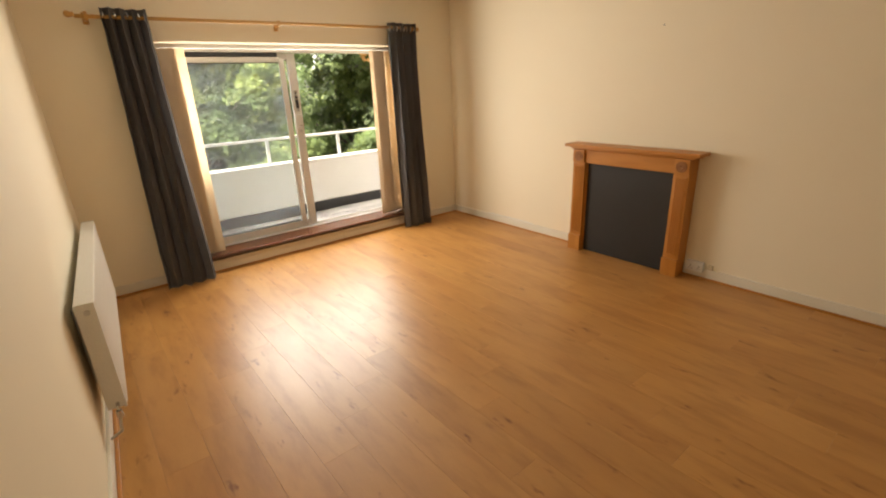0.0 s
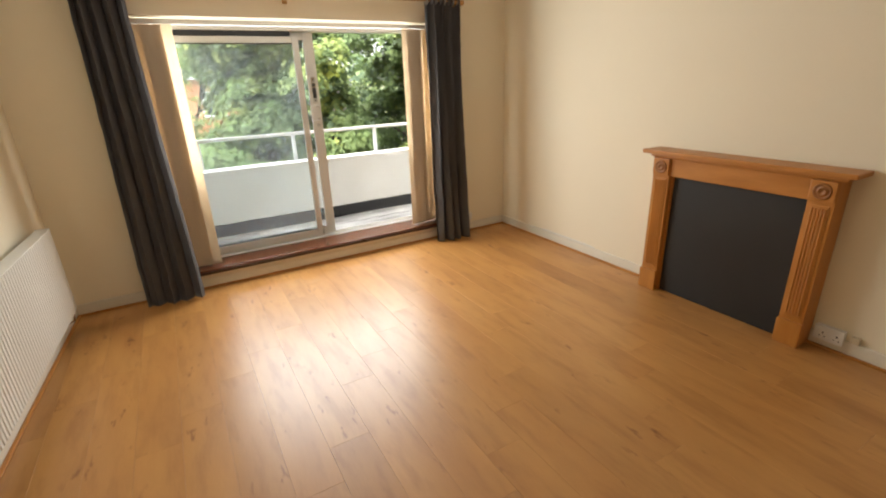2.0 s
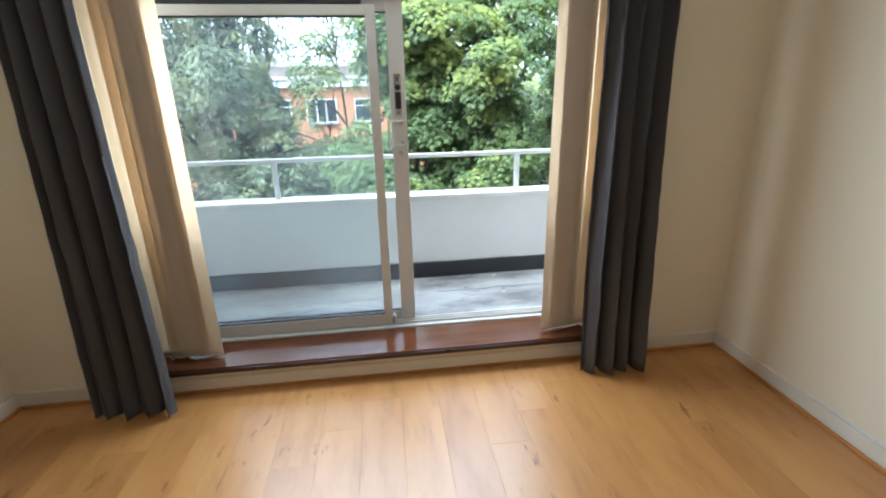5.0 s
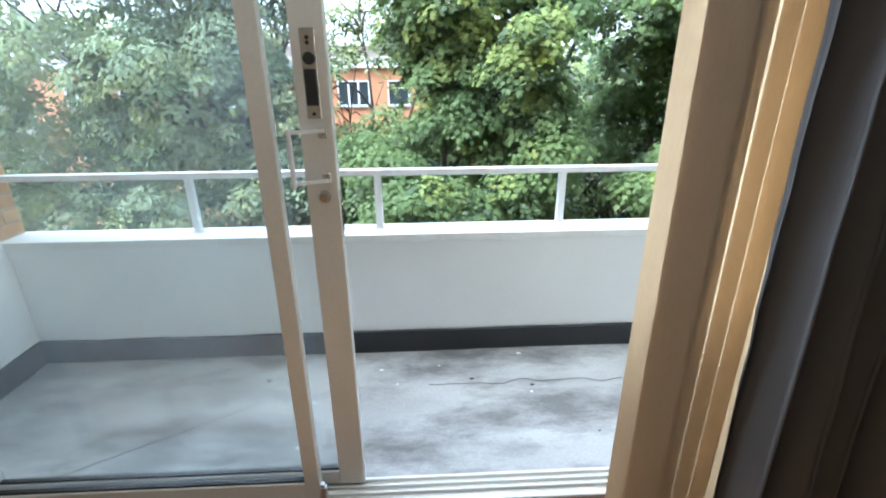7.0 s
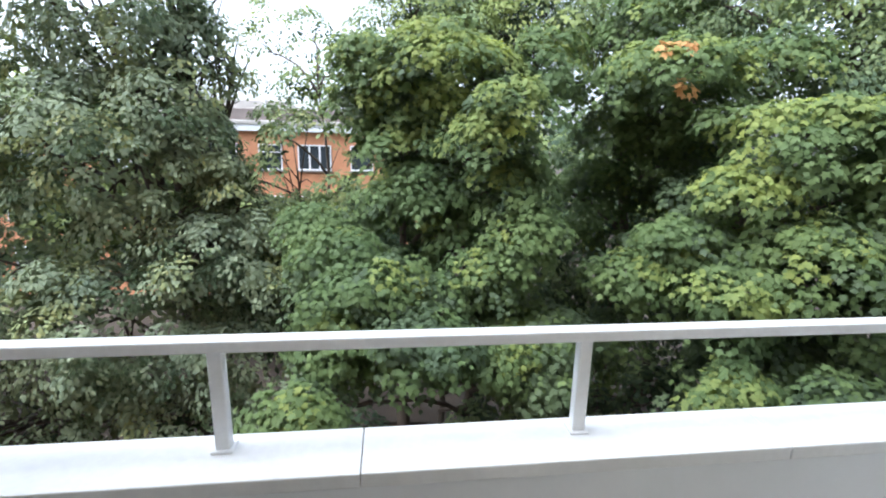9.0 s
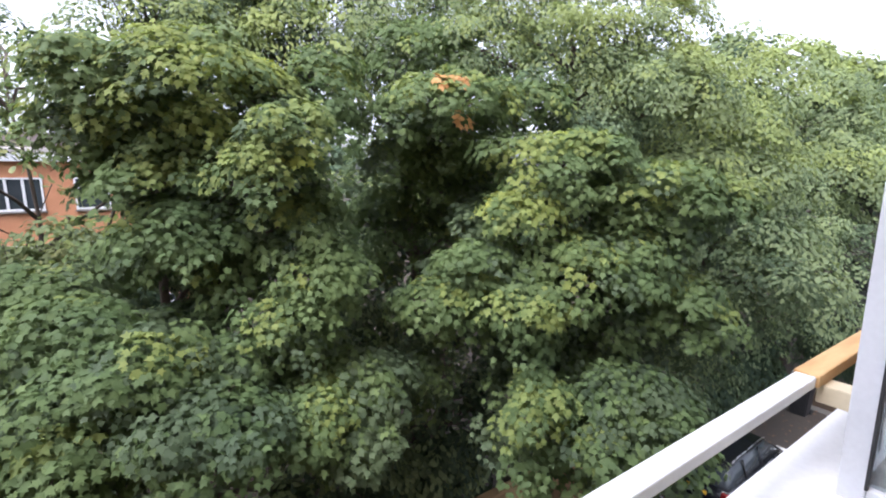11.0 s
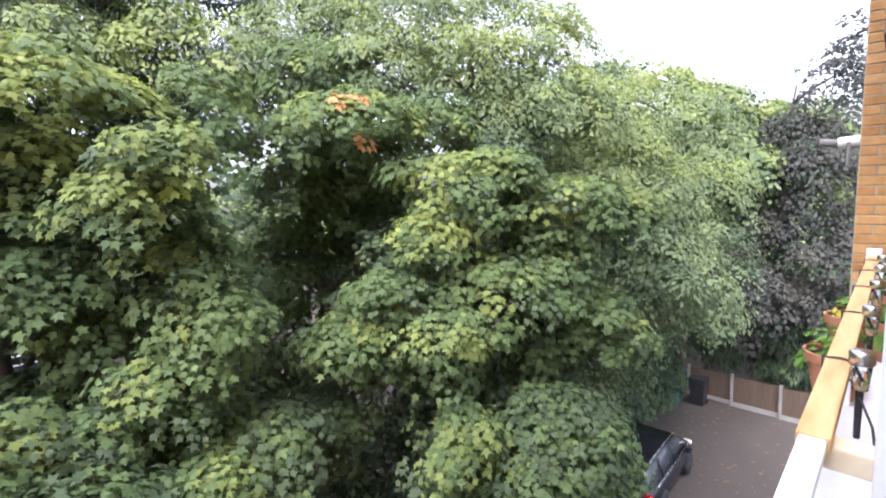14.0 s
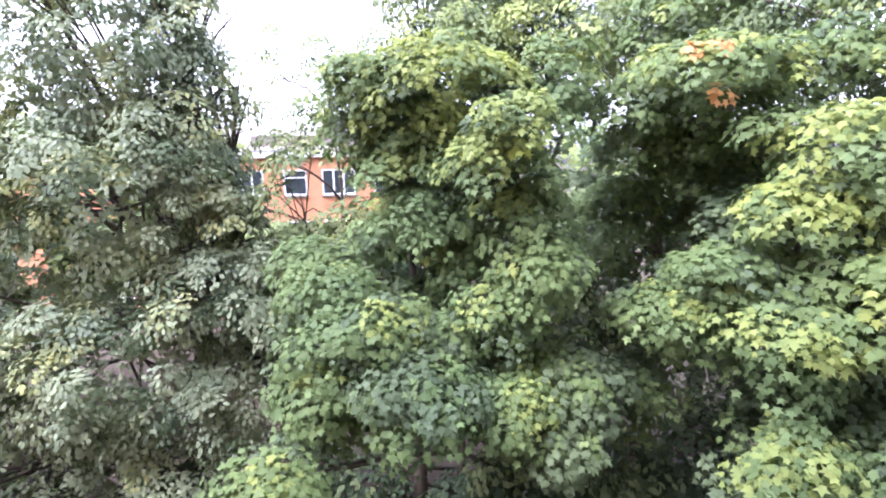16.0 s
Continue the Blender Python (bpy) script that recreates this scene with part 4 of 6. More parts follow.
# cars
def car(at, yaw, paint, length, label, estate=True):
    c = thing("car", at, label, "car")
    c.matrix_basis = pose(*at, 0, 0, yaw)
    bpy.context.view_layer.update()
    L, W = length, 0.88

    def local(name, bm, m, parent=c, lab="", smooth=True):
        o = new(name, mesh_of(name, bm, m, smooth))
        o.parent = parent
        return tagged(o, lab)

    def loft(sections):
        bm = bmesh.new()
        rings = []
        for x, w0, w1, z0, z1 in sections:
            ring = []
            for a in range(16):
                th = 2 * math.pi * a / 16
                cx, sz = math.cos(th), math.sin(th)
                u = math.copysign(abs(cx) ** 0.42, cx)
                v = math.copysign(abs(sz) ** 0.42, sz)
                k = (v + 1) / 2
                ring.append(bm.verts.new((x, u * (w0 + (w1 - w0) * k), z0 + (z1 - z0) * k)))
            rings.append(ring)
        for ra, rb in zip(rings, rings[1:]):
            for a in range(16):
                bm.faces.new((ra[a], ra[(a + 1) % 16], rb[(a + 1) % 16], rb[a]))
        bm.faces.new(rings[0][::-1])
        bm.faces.new(rings[-1])
        return bm

    h = L / 2
    local("body", loft([(-h, 0.70 * W, 0.66 * W, 0.38, 0.72), (-h + 0.08, 0.92 * W, 0.88 * W, 0.28, 0.90), (-h + 0.5, W, 0.96 * W, 0.22, 0.96), (0, W, 0.97 * W, 0.20, 0.94),
                        (h - 0.9, W, 0.95 * W, 0.22, 0.88), (h - 0.25, 0.92 * W, 0.86 * W, 0.26, 0.74), (h, 0.70 * W, 0.62 * W, 0.36, 0.60)]), paint)
    tail = -h + (0.10 if estate else 0.55)
    local("cabin", loft([(tail, 0.86 * W, 0.70 * W, 0.86, 1.10), (tail + 0.35, 0.90 * W, 0.70 * W, 0.88, 1.42), (-0.2, 0.92 * W, 0.72 * W, 0.90, 1.47), (0.55, 0.90 * W, 0.68 * W, 0.88, 1.40), (1.25, 0.84 * W, 0.74 * W, 0.84, 0.92)]), DARKPANE, lab="dark tinted window glass")
    local("roof", loft([(tail + 0.22, 0.70 * W, 0.62 * W, 1.36, 1.43), (tail + 0.5, 0.73 * W, 0.66 * W, 1.41, 1.475), (-0.2, 0.74 * W, 0.68 * W, 1.43, 1.50), (0.5, 0.71 * W, 0.62 * W, 1.38, 1.435)]), paint)
    for s in (-1, 1):
        bm = bmesh.new()
        tube(bm, [(tail + 0.35, s * 0.66 * W, 1.46), (tail + 0.5, s * 0.67 * W, 1.52), (0.3, s * 0.67 * W, 1.52), (0.5, s * 0.66 * W, 1.44)], 0.014, 6)
        local("roof_rail", bm, CHROME, lab="bright roof rail")
        bm = bmesh.new()
        tube(bm, [(tail + 0.25, s * 0.94 * W, 0.94), (tail + 0.6, s * 0.955 * W, 0.965), (0.6, s * 0.955 * W, 0.955), (1.15, s * 0.92 * W, 0.90)], 0.010, 6)
        local("window_trim", bm, CHROME, lab="chrome window trim")
        for x in (tail + 0.75, -0.15):
            bm = bmesh.new()
            tube(bm, [(x, s * 0.945 * W, 0.93), (x + 0.06, s * 0.735 * W, 1.42)], 0.028, 6)
            local("pillar", bm, paint)
        local("tail_lamp", boxed(-h + 0.00, -h + 0.14, s * 0.78 * W - 0.11, s * 0.78 * W + 0.11, 0.66, 0.84, 0.03, 2), REDLAMP, lab="red tail lamp")
        local("headlamp", boxed(h - 0.28, h - 0.12, s * 0.72 * W - 0.12, s * 0.72 * W + 0.12, 0.56, 0.70, 0.03, 2), PLASTIC, lab="clear headlamp")
        local("wing_mirror", boxed(0.62, 0.76, s * W * 1.08 - 0.09, s * W * 1.08 + 0.09, 0.90, 1.02, 0.03, 2), paint)
        for x in (-h + 0.78, h - 0.85):
            bm = bmesh.new()
            turned(bm, [(0.20, -0.10), (0.31, -0.10), (0.325, -0.06), (0.325, 0.06), (0.31, 0.10), (0.20, 0.10)], pose(x, s * (W - 0.09), 0.325, 90, 0, 0), 28)
            wheel = local("wheel", bm, RUBBER, lab="black tyre")
            bm = bmesh.new()
            turned(bm, [(0.205, -0.09), (0.205, 0.09), (0.18, 0.10), (0.06, 0.085), (0.02, 0.10)], pose(x, s * (W - 0.09), 0.325, -90 * s, 0, 0), 20)
            local("rim", bm, CHROME, wheel, "alloy wheel rim")
    local("number_plate", boxed(-h - 0.012, -h + 0.01, -0.26, 0.26, 0.60, 0.71, 0.004), PLATE, lab="yellow rear number plate")
    local("bumper", boxed(-h - 0.03, -h + 0.12, -0.78 * W, 0.78 * W, 0.34, 0.54, 0.05, 3), paint)
    return c


car((16.05, 10.4, GZ + 0.02), 2, CARBLACK, 3.9, "black estate car parked on the asphalt", True)
car((11.1, 10.5, GZ + 0.02), 4, CARSILVER, 4.2, "silver hatchback car parked on the asphalt", True)


# bins
def wheelie_bin(at, m, w, h, label):
    b = thing("wheelie_bin", at, label, "bin")
    x, y, z = at
    bm = bmesh.new()
    vs = bmesh.ops.create_cube(bm, size=1.0, matrix=Matrix.Translation((x, y, z + h / 2)) @ Matrix.Diagonal((w, w, h, 1)))["verts"]
    for v in vs:
        if v.co.z < z + 0.1:
            v.co.x, v.co.y = x + (v.co.x - x) * 0.8, y + (v.co.y - y) * 0.8
    bmesh.ops.bevel(bm, geom=bm.edges[:], offset=0.03, segments=2, affect="EDGES")
    part("body", bm, m, b)
    part("lid", boxed(x - w * 0.54, x + w * 0.54, y - w * 0.54, y + w * 0.54, z + h, z + h + 0.07, 0.025, 2), m, b)
    bm = bmesh.new()
    rod(bm, (x + w * 0.5, y - w * 0.4, z + h - 0.05), (x + w * 0.5, y + w * 0.4, z + h - 0.05), 0.02, n=8)
    part("handle", bm, DARK, b)
    bm = bmesh.new()
    rod(bm, (x + w * 0.4, y - w * 0.5, z + 0.1), (x + w * 0.4, y + w * 0.5, z + 0.1), 0.1, n=14)
    part("wheel", bm, RUBBER, b)


wheelie_bin((21.7, 11.7, GZ), TEALBIN, 1.0, 1.25, "large teal plastic bin beside the fence")
wheelie_bin((22.2, 10.75, GZ), DARK, 0.58, 1.02, "black wheelie bin beside the fence")
rnd = random.Random(31)
lv = bmesh.new()
for k in range(190):
    x = 16 + 7 * rnd.random()
    y = 6.0 + 5.2 * rnd.random() ** 0.6
    a, s = rnd.uniform(0, 6.28), rnd.uniform(0.03, 0.08)
    m = Matrix.Translation((x, y, GZ + 0.035 + 0.01 * rnd.random())) @ Matrix.Rotation(a, 4, "Z")
    lv.faces.new([lv.verts.new(m @ Vector(p)) for p in ((0, -s, 0), (s * 0.6, 0, 0.012), (0, s, 0), (-s * 0.6, 0, 0.012))])
solid("fallen_leaves", lv, [LITTER], "brown leaves scattered on the asphalt", "leaf litter", "stuff")


# ---- orange brick flats behind the trees ----
def flats():
    h = thing("apartment_building", (-5, 34, GZ), "orange brick flats with white windows behind the trees", "building")
    yb = 30.8
    part("wall", boxed(-19.0, 5.0, yb, yb + 9.0, GZ - 0.2, 2.35), ORANGEBRICK, h)
    part("fascia", boxed(-19.2, 5.2, yb - 0.25, yb - 0.01, 2.05, 2.40, 0.02), WINWHITE, h, "white painted fascia board")
    roof = part("roof", boxed(-19.3, 5.3, yb - 0.30, yb + 9.2, 2.40, 2.62, 0.03), PALEROOF, h)
    part("roof_upstand", boxed(-18.0, -3.0, yb + 0.8, yb + 8.0, 2.62, 3.75, 0.05), PALEROOF, roof, "pale felted roof upstand")
    part("roof_slope", boxed(-5.9, 4.9, yb + 0.25, yb + 0.78, 2.62, 3.25, 0.04), SOFFIT, roof, "grey-brown roof edge")
    bm = bmesh.new()
    rod(bm, (-3.9, yb + 0.7, 2.6), (-3.9, yb + 0.7, 4.0), 0.06, n=10)
    part("vent_pipe", bm, WINWHITE, roof, "white vent pipe")
    for floor_z in (0.7, -2.1, -4.9):
        for k, (xc, w) in enumerate(((-3.6, 1.1), (-1.25, 1.65), (1.3, 1.1), (3.6, 1.1), (-6.2, 1.65), (-8.6, 1.1), (-11.0, 1.65), (-13.6, 1.1), (-16.2, 1.65))):
            z0, z1 = floor_z - 0.62, floor_z + 0.62
            win = part("window", boxed(xc - w / 2, xc + w / 2, yb - 0.012, yb + 0.05, z0, z1), DARKPANE, h, "dark window pane in white frame")
            bm = bmesh.new()
            f = 0.075
            box(bm, xc - w / 2 - f, xc - w / 2, yb - 0.05, yb - 0.002, z0 - f, z1 + f, 0.01)
            box(bm, xc + w / 2, xc + w / 2 + f, yb - 0.05, yb - 0.002, z0 - f, z1 + f, 0.01)
            box(bm, xc - w / 2, xc + w / 2, yb - 0.05, yb - 0.002, z1, z1 + f, 0.01)
            box(bm, xc - w / 2, xc + w / 2, yb - 0.05, yb - 0.014, z0 - f, z0 + 0.02, 0.01)
            n = 3 if w > 1.3 else 1
            for j in range(1, n):
                xm = xc - w / 2 + w * j / n
                box(bm, xm - 0.05, xm + 0.05, yb - 0.045, yb - 0.014, z0 + 0.02, z1, 0.008)
            if n == 1:
                box(bm, xc - w / 2, xc + w / 2, yb - 0.045, yb - 0.014, z1 - 0.38, z1 - 0.32, 0.008)
            part("frame", bm, WINWHITE, win, "white window frame")
            part("sill", boxed(xc - w / 2 - 0.12, xc + w / 2 + 0.12, yb - 0.10, yb - 0.002, z0 - f - 0.08, z0 - f - 0.01, 0.01), CONCRETE, win)
    return h


flats()

# ---- trees ----
MAPLE_LEAF = np.array([(0, 0), (0.42, -0.02), (0.26, 0.20), (0.62, 0.50), (0.23, 0.52), (0, 1.0), (-0.23, 0.52), (-0.62, 0.50), (-0.26, 0.20), (-0.42, -0.02)])
OAK_LEAF = np.array([(0, 0), (0.20, 0.30), (0.28, 0.62), (0.0, 1.0), (-0.28, 0.62), (-0.20, 0.30)])
FAR_LEAF = np.array([(0, 0), (0.42, 0.45), (0.0, 1.0), (-0.42, 0.45)])
NEEDLE = np.array([(0, 0), (0.10, 0.35), (0.0, 1.0), (-0.10, 0.35)])


def unit(a):
    return a / np.maximum(np.linalg.norm(a, axis=-1, keepdims=True), 1e-9)


def foliage(name, sprays, shape, materials, parent, rng, label=""):
    """sprays: rows of centre, outward way, radius, leaves, leaf size, material. Each spray is a drooping dome of leaves."""
    C, N, T, S, M = [], [], [], [], []
    for c, o, R, n, s, mi in sprays:
        up = unit(np.array((0, 0, 1.0)) * 0.85 + o * 0.75)
        a = unit(np.cross(up, (0.3, 0.9, 0.2)))
        b = np.cross(up, a)
        r = np.sqrt(rng.random(n)) * R
        th = rng.random(n) * 2 * np.pi
        rad = a * np.cos(th)[:, None] + b * np.sin(th)[:, None]
        p = c + rad * r[:, None] - up * (0.45 * (r / R) ** 2 * R)[:, None] + up * (rng.normal(0, 0.10, n) * R)[:, None]
        nn = unit(up + rad * (0.50 * r / R)[:, None] + rng.normal(0, 0.24, (n, 3)))
        tt = rad * 0.8 + o * 0.5 - np.array((0, 0, 0.20)) + rng.normal(0, 0.35, (n, 3))
        tt = unit(tt - nn * np.sum(tt * nn, axis=1, keepdims=True))
        C.append(p), N.append(nn), T.append(tt), S.append(s * rng.uniform(0.7, 1.2, n)), M.append(np.full(n, mi))
    C, N, T, S, M = (np.concatenate(k) for k in (C, N, T, S, M))
    side = np.cross(N, T)
    k = len(shape)
    px, py = shape[:, 0], shape[:, 1]
    bend = -0.22 * np.abs(px) - 0.18 * py ** 2
    V = C[:, None, :] + S[:, None, None] * (side[:, None, :] * px[None, :, None] + T[:, None, :] * py[None, :, None] + N[:, None, :] * bend[None, :, None])
    n = len(C)
    me = bpy.data.meshes.new(name)
    me.vertices.add(n * k)
    me.vertices.foreach_set("co", V.reshape(-1).astype(np.float32))
    me.loops.add(n * k)
    me.loops.foreach_set("vertex_index", np.arange(n * k, dtype=np.int32))
    me.polygons.add(n)
    me.polygons.foreach_set("loop_start", np.arange(0, n * k, k, dtype=np.int32))
    me.polygons.foreach_set("material_index", M.astype(np.int32))
    for m in materials:
        me.materials.append(m)
    me.update(calc_edges=True)
    ob = hang(new(name, me), parent)
    return tagged(ob, label)


def tree(name, base, trunk_r, blobs, shape, materials, weights, leaf, spray_r, per, label, seed, facing=None, lit_top=0.0, fork=0.35, category="tree"):
    """base x, y; blobs: centre x, y, z, radii x, y, z, sprays."""
    rng = np.random.default_rng(seed)
    rnd_ = random.Random(seed)
    t = thing(name, (base[0], base[1], GZ), label, category)
    top = max(b[2] for b in blobs)
    fz = GZ + (top - GZ) * fork
    bm = bmesh.new()
    tube(bm, [(base[0] + 0.10 * math.sin(i * 1.3 + seed), base[1] + 0.10 * math.cos(i * 1.7), GZ - 0.1 + (top - GZ) * 0.72 * i / 7) for i in range(8)], trunk_r, 10, trunk_r * 0.25)
    part("trunk", bm, BARK, t, smooth=True)
    sprays = []
    for bx, by, bz, rx, ry, rz, count in blobs:
        bm = bmesh.new()
        s0 = Vector((base[0], base[1], min(fz, bz - 0.4)))
        e0 = Vector((bx, by, bz))
        mid = (s0 + e0) / 2 + Vector((rnd_.uniform(-0.3, 0.3), rnd_.uniform(-0.3, 0.3), rnd_.uniform(0.0, 0.5)))
        tube(bm, [s0, (s0 + mid) / 2, mid, (mid + e0) / 2, e0], trunk_r * 0.42, 8, trunk_r * 0.12)
        limb = part("limb", bm, BARK, t, smooth=True)
        for _ in range(12):
            d = Vector((rnd_.gauss(0, 1), rnd_.gauss(0, 1), rnd_.gauss(0.2, 0.8))).normalized()
            q = e0 + Vector((d.x * rx, d.y * ry, d.z * rz)) * 0.9
            k0 = mid.lerp(e0, rnd_.uniform(0.1, 1.0))
            tw = bmesh.new()
            tube(tw, [k0, k0.lerp(q, 0.5) + Vector((0, 0, 0.12)), q], trunk_r * 0.10 + 0.012, 5, 0.008)
            part("twig", tw, BARK, limb, smooth=True)
        d = unit(rng.normal(0, 1, (count, 3)))
        if facing is not None:
            flip = (d @ np.array(facing)) < -0.35
            d[flip] = -d[flip]
        rr = rng.uniform(0.60, 1.05, count) * (1 + np.array([0.38 * noise.noise(Vector(q) * 1.9 + Vector((bx, by, bz))) for q in d]))
        for i in range(count):
            c = np.array((bx, by, bz)) + d[i] * np.array((rx, ry, rz)) * rr[i]
            o = unit(d[i] * np.array((1, 1, 0.6)))
            w = np.array(weights, float)
            # light from above painted as extra light leaves on each blob's top
            if lit_top and d[i][2] > 0.0 and rr[i] > 0.82 and c[2] > -2.2:
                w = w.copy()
                w[1] += lit_top
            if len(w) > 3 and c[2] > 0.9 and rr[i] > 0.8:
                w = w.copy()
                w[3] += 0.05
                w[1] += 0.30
            # canopy shade painted low down by thinning out the light leaves
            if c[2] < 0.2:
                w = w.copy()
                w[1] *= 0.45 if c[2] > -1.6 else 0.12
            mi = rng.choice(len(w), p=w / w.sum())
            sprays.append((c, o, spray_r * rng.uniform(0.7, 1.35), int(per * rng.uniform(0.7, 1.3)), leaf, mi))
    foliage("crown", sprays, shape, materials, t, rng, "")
    return t


def bough_tree(name, base, trunk_r, boughs, shape, materials, tones, leaf, spray_r, per, dense, label, seed, facing, category="tree"):
    """boughs: centre x, y, z, half width, half height, tone. Each bough is an uneven, tiered dome of drooping sprays
    with darker leaves behind it for the shade inside the crown; tones gives the weights of the materials for each tone."""
    rng = np.random.default_rng(seed)
    rnd_ = random.Random(seed)
    t = thing(name, (base[0], base[1], GZ), label, category)
    top = max(b[2] for b in boughs)
    lean = Vector((rnd_.uniform(-0.3, 0.3), rnd_.uniform(-0.3, 0.3), 0))
    spine = [Vector((base[0] + 0.12 * math.sin(i * 1.3 + seed), base[1] + 0.10 * math.cos(i * 1.7), GZ - 0.1 + (top - 0.9 - GZ) * i / 9)) + lean * (i / 9) for i in range(10)]
    bm = bmesh.new()
    tube(bm, spine, trunk_r, 10, trunk_r * 0.15)
    part("trunk", bm, BARK, t, smooth=True)
    front = unit(np.array(facing, float))
    sprays = []
    for bx, by, bz, r, h, tone in boughs:
        c = Vector((bx, by, bz))
        hub = c - Vector(front) * r * 0.35 - Vector((0, 0, h * 0.35))
        dist = math.hypot(bx - base[0], by - base[1])
        z0 = max(GZ + 1.5, bz - 0.5 - 0.45 * dist)
        k = min(8.5, max(0.0, (z0 - GZ) / (top - 0.9 - GZ) * 9))
        s0 = spine[int(k)].lerp(spine[int(k) + 1], k - int(k))
        mid = s0.lerp(hub, 0.5) + Vector((rnd_.uniform(-0.25, 0.25), rnd_.uniform(-0.25, 0.25), rnd_.uniform(0.1, 0.4)))
        bm = bmesh.new()
        tube(bm, [s0, s0.lerp(mid, 0.5) + Vector((0, 0, 0.08)), mid, mid.lerp(hub, 0.5) + Vector((0, 0, 0.06)), hub], 0.03 + trunk_r * 0.16, 7, 0.018)
        limb = part("limb", bm, BARK, t, smooth=True)
        for _ in range(6):
            d = Vector((rnd_.gauss(0, 1), rnd_.gauss(0, 1), rnd_.gauss(0.1, 0.5))).normalized()
            q = c + Vector((d.x * r, d.y * r, d.z * h)) * 0.85
            tw = bmesh.new()
            tube(tw, [mid.lerp(hub, rnd_.uniform(0.4, 1.0)), hub.lerp(q, 0.5) + Vector((0, 0, 0.07)), q], 0.014, 5, 0.005)
            part("twig", tw, BARK, limb, smooth=True)
        n = max(6, int(dense * r * (r + h)))
        d = unit(rng.normal(0, 1, (n, 3)) + np.array((0, 0, 0.25)))
        back = (d @ front) < -0.45
        d[back] -= 2 * (d[back] @ front)[:, None] * front
        for i in range(n):
            v = Vector(d[i]) * 1.7 + c
            rr = rng.uniform(0.72, 1.06) * (1 + 0.45 * noise.noise(v))
            tier = 0.16 * h * math.sin(7.0 * math.atan2(d[i][1], d[i][0]) + seed + bx)
            p = np.array(c) + d[i] * np.array((r, r, h)) * rr + np.array((0, 0, tier - 0.22 * h * (1 - d[i][2]) ** 2))
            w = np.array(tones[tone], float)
            # skylight on the bough's top is put into the leaf mix
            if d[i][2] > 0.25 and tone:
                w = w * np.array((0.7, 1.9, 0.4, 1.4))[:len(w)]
            # undersides take darker leaves for their shade
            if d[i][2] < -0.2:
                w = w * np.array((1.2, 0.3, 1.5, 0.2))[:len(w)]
            o = unit(d[i] * np.array((1, 1, 0.5)) + front * 0.45)
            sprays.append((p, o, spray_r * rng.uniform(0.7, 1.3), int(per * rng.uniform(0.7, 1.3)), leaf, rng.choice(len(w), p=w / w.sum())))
        # dark sprays at the back paint the crown's inner shade
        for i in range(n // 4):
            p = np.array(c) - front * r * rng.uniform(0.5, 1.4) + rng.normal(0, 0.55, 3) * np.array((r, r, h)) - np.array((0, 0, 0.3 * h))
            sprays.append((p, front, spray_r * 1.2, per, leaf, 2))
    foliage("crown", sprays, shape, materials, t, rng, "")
    return t


FRONT = (-0.25, -1.0, 0.25)
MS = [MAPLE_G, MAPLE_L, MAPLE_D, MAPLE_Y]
# tones 0 to 3: leaf mix from shaded to lit, 3 also yellowing
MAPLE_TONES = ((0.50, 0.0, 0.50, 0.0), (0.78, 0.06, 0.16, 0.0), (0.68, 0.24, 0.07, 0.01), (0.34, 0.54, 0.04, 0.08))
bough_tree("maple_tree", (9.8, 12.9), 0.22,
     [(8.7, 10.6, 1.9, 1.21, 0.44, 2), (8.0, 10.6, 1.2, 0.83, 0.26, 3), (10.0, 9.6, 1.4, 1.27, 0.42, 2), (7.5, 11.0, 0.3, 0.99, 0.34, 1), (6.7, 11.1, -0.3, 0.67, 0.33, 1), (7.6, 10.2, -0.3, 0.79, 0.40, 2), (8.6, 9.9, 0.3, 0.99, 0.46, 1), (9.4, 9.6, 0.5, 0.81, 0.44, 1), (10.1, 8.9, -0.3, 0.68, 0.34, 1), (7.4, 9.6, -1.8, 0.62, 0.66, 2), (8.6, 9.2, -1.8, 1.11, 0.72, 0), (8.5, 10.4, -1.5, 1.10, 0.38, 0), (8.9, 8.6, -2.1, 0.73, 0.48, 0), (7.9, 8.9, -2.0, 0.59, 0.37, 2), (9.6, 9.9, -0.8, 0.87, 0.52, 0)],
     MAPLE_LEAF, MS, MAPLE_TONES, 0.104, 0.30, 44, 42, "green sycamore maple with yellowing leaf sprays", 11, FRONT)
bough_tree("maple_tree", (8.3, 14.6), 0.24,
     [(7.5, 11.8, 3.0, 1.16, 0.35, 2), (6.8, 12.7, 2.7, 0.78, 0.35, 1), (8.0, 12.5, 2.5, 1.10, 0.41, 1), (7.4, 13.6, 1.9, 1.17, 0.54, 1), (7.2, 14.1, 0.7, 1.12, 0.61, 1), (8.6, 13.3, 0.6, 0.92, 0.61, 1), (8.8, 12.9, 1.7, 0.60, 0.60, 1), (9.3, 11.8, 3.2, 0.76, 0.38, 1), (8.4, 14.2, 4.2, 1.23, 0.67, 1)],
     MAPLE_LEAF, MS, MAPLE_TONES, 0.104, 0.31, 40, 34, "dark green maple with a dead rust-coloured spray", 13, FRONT)
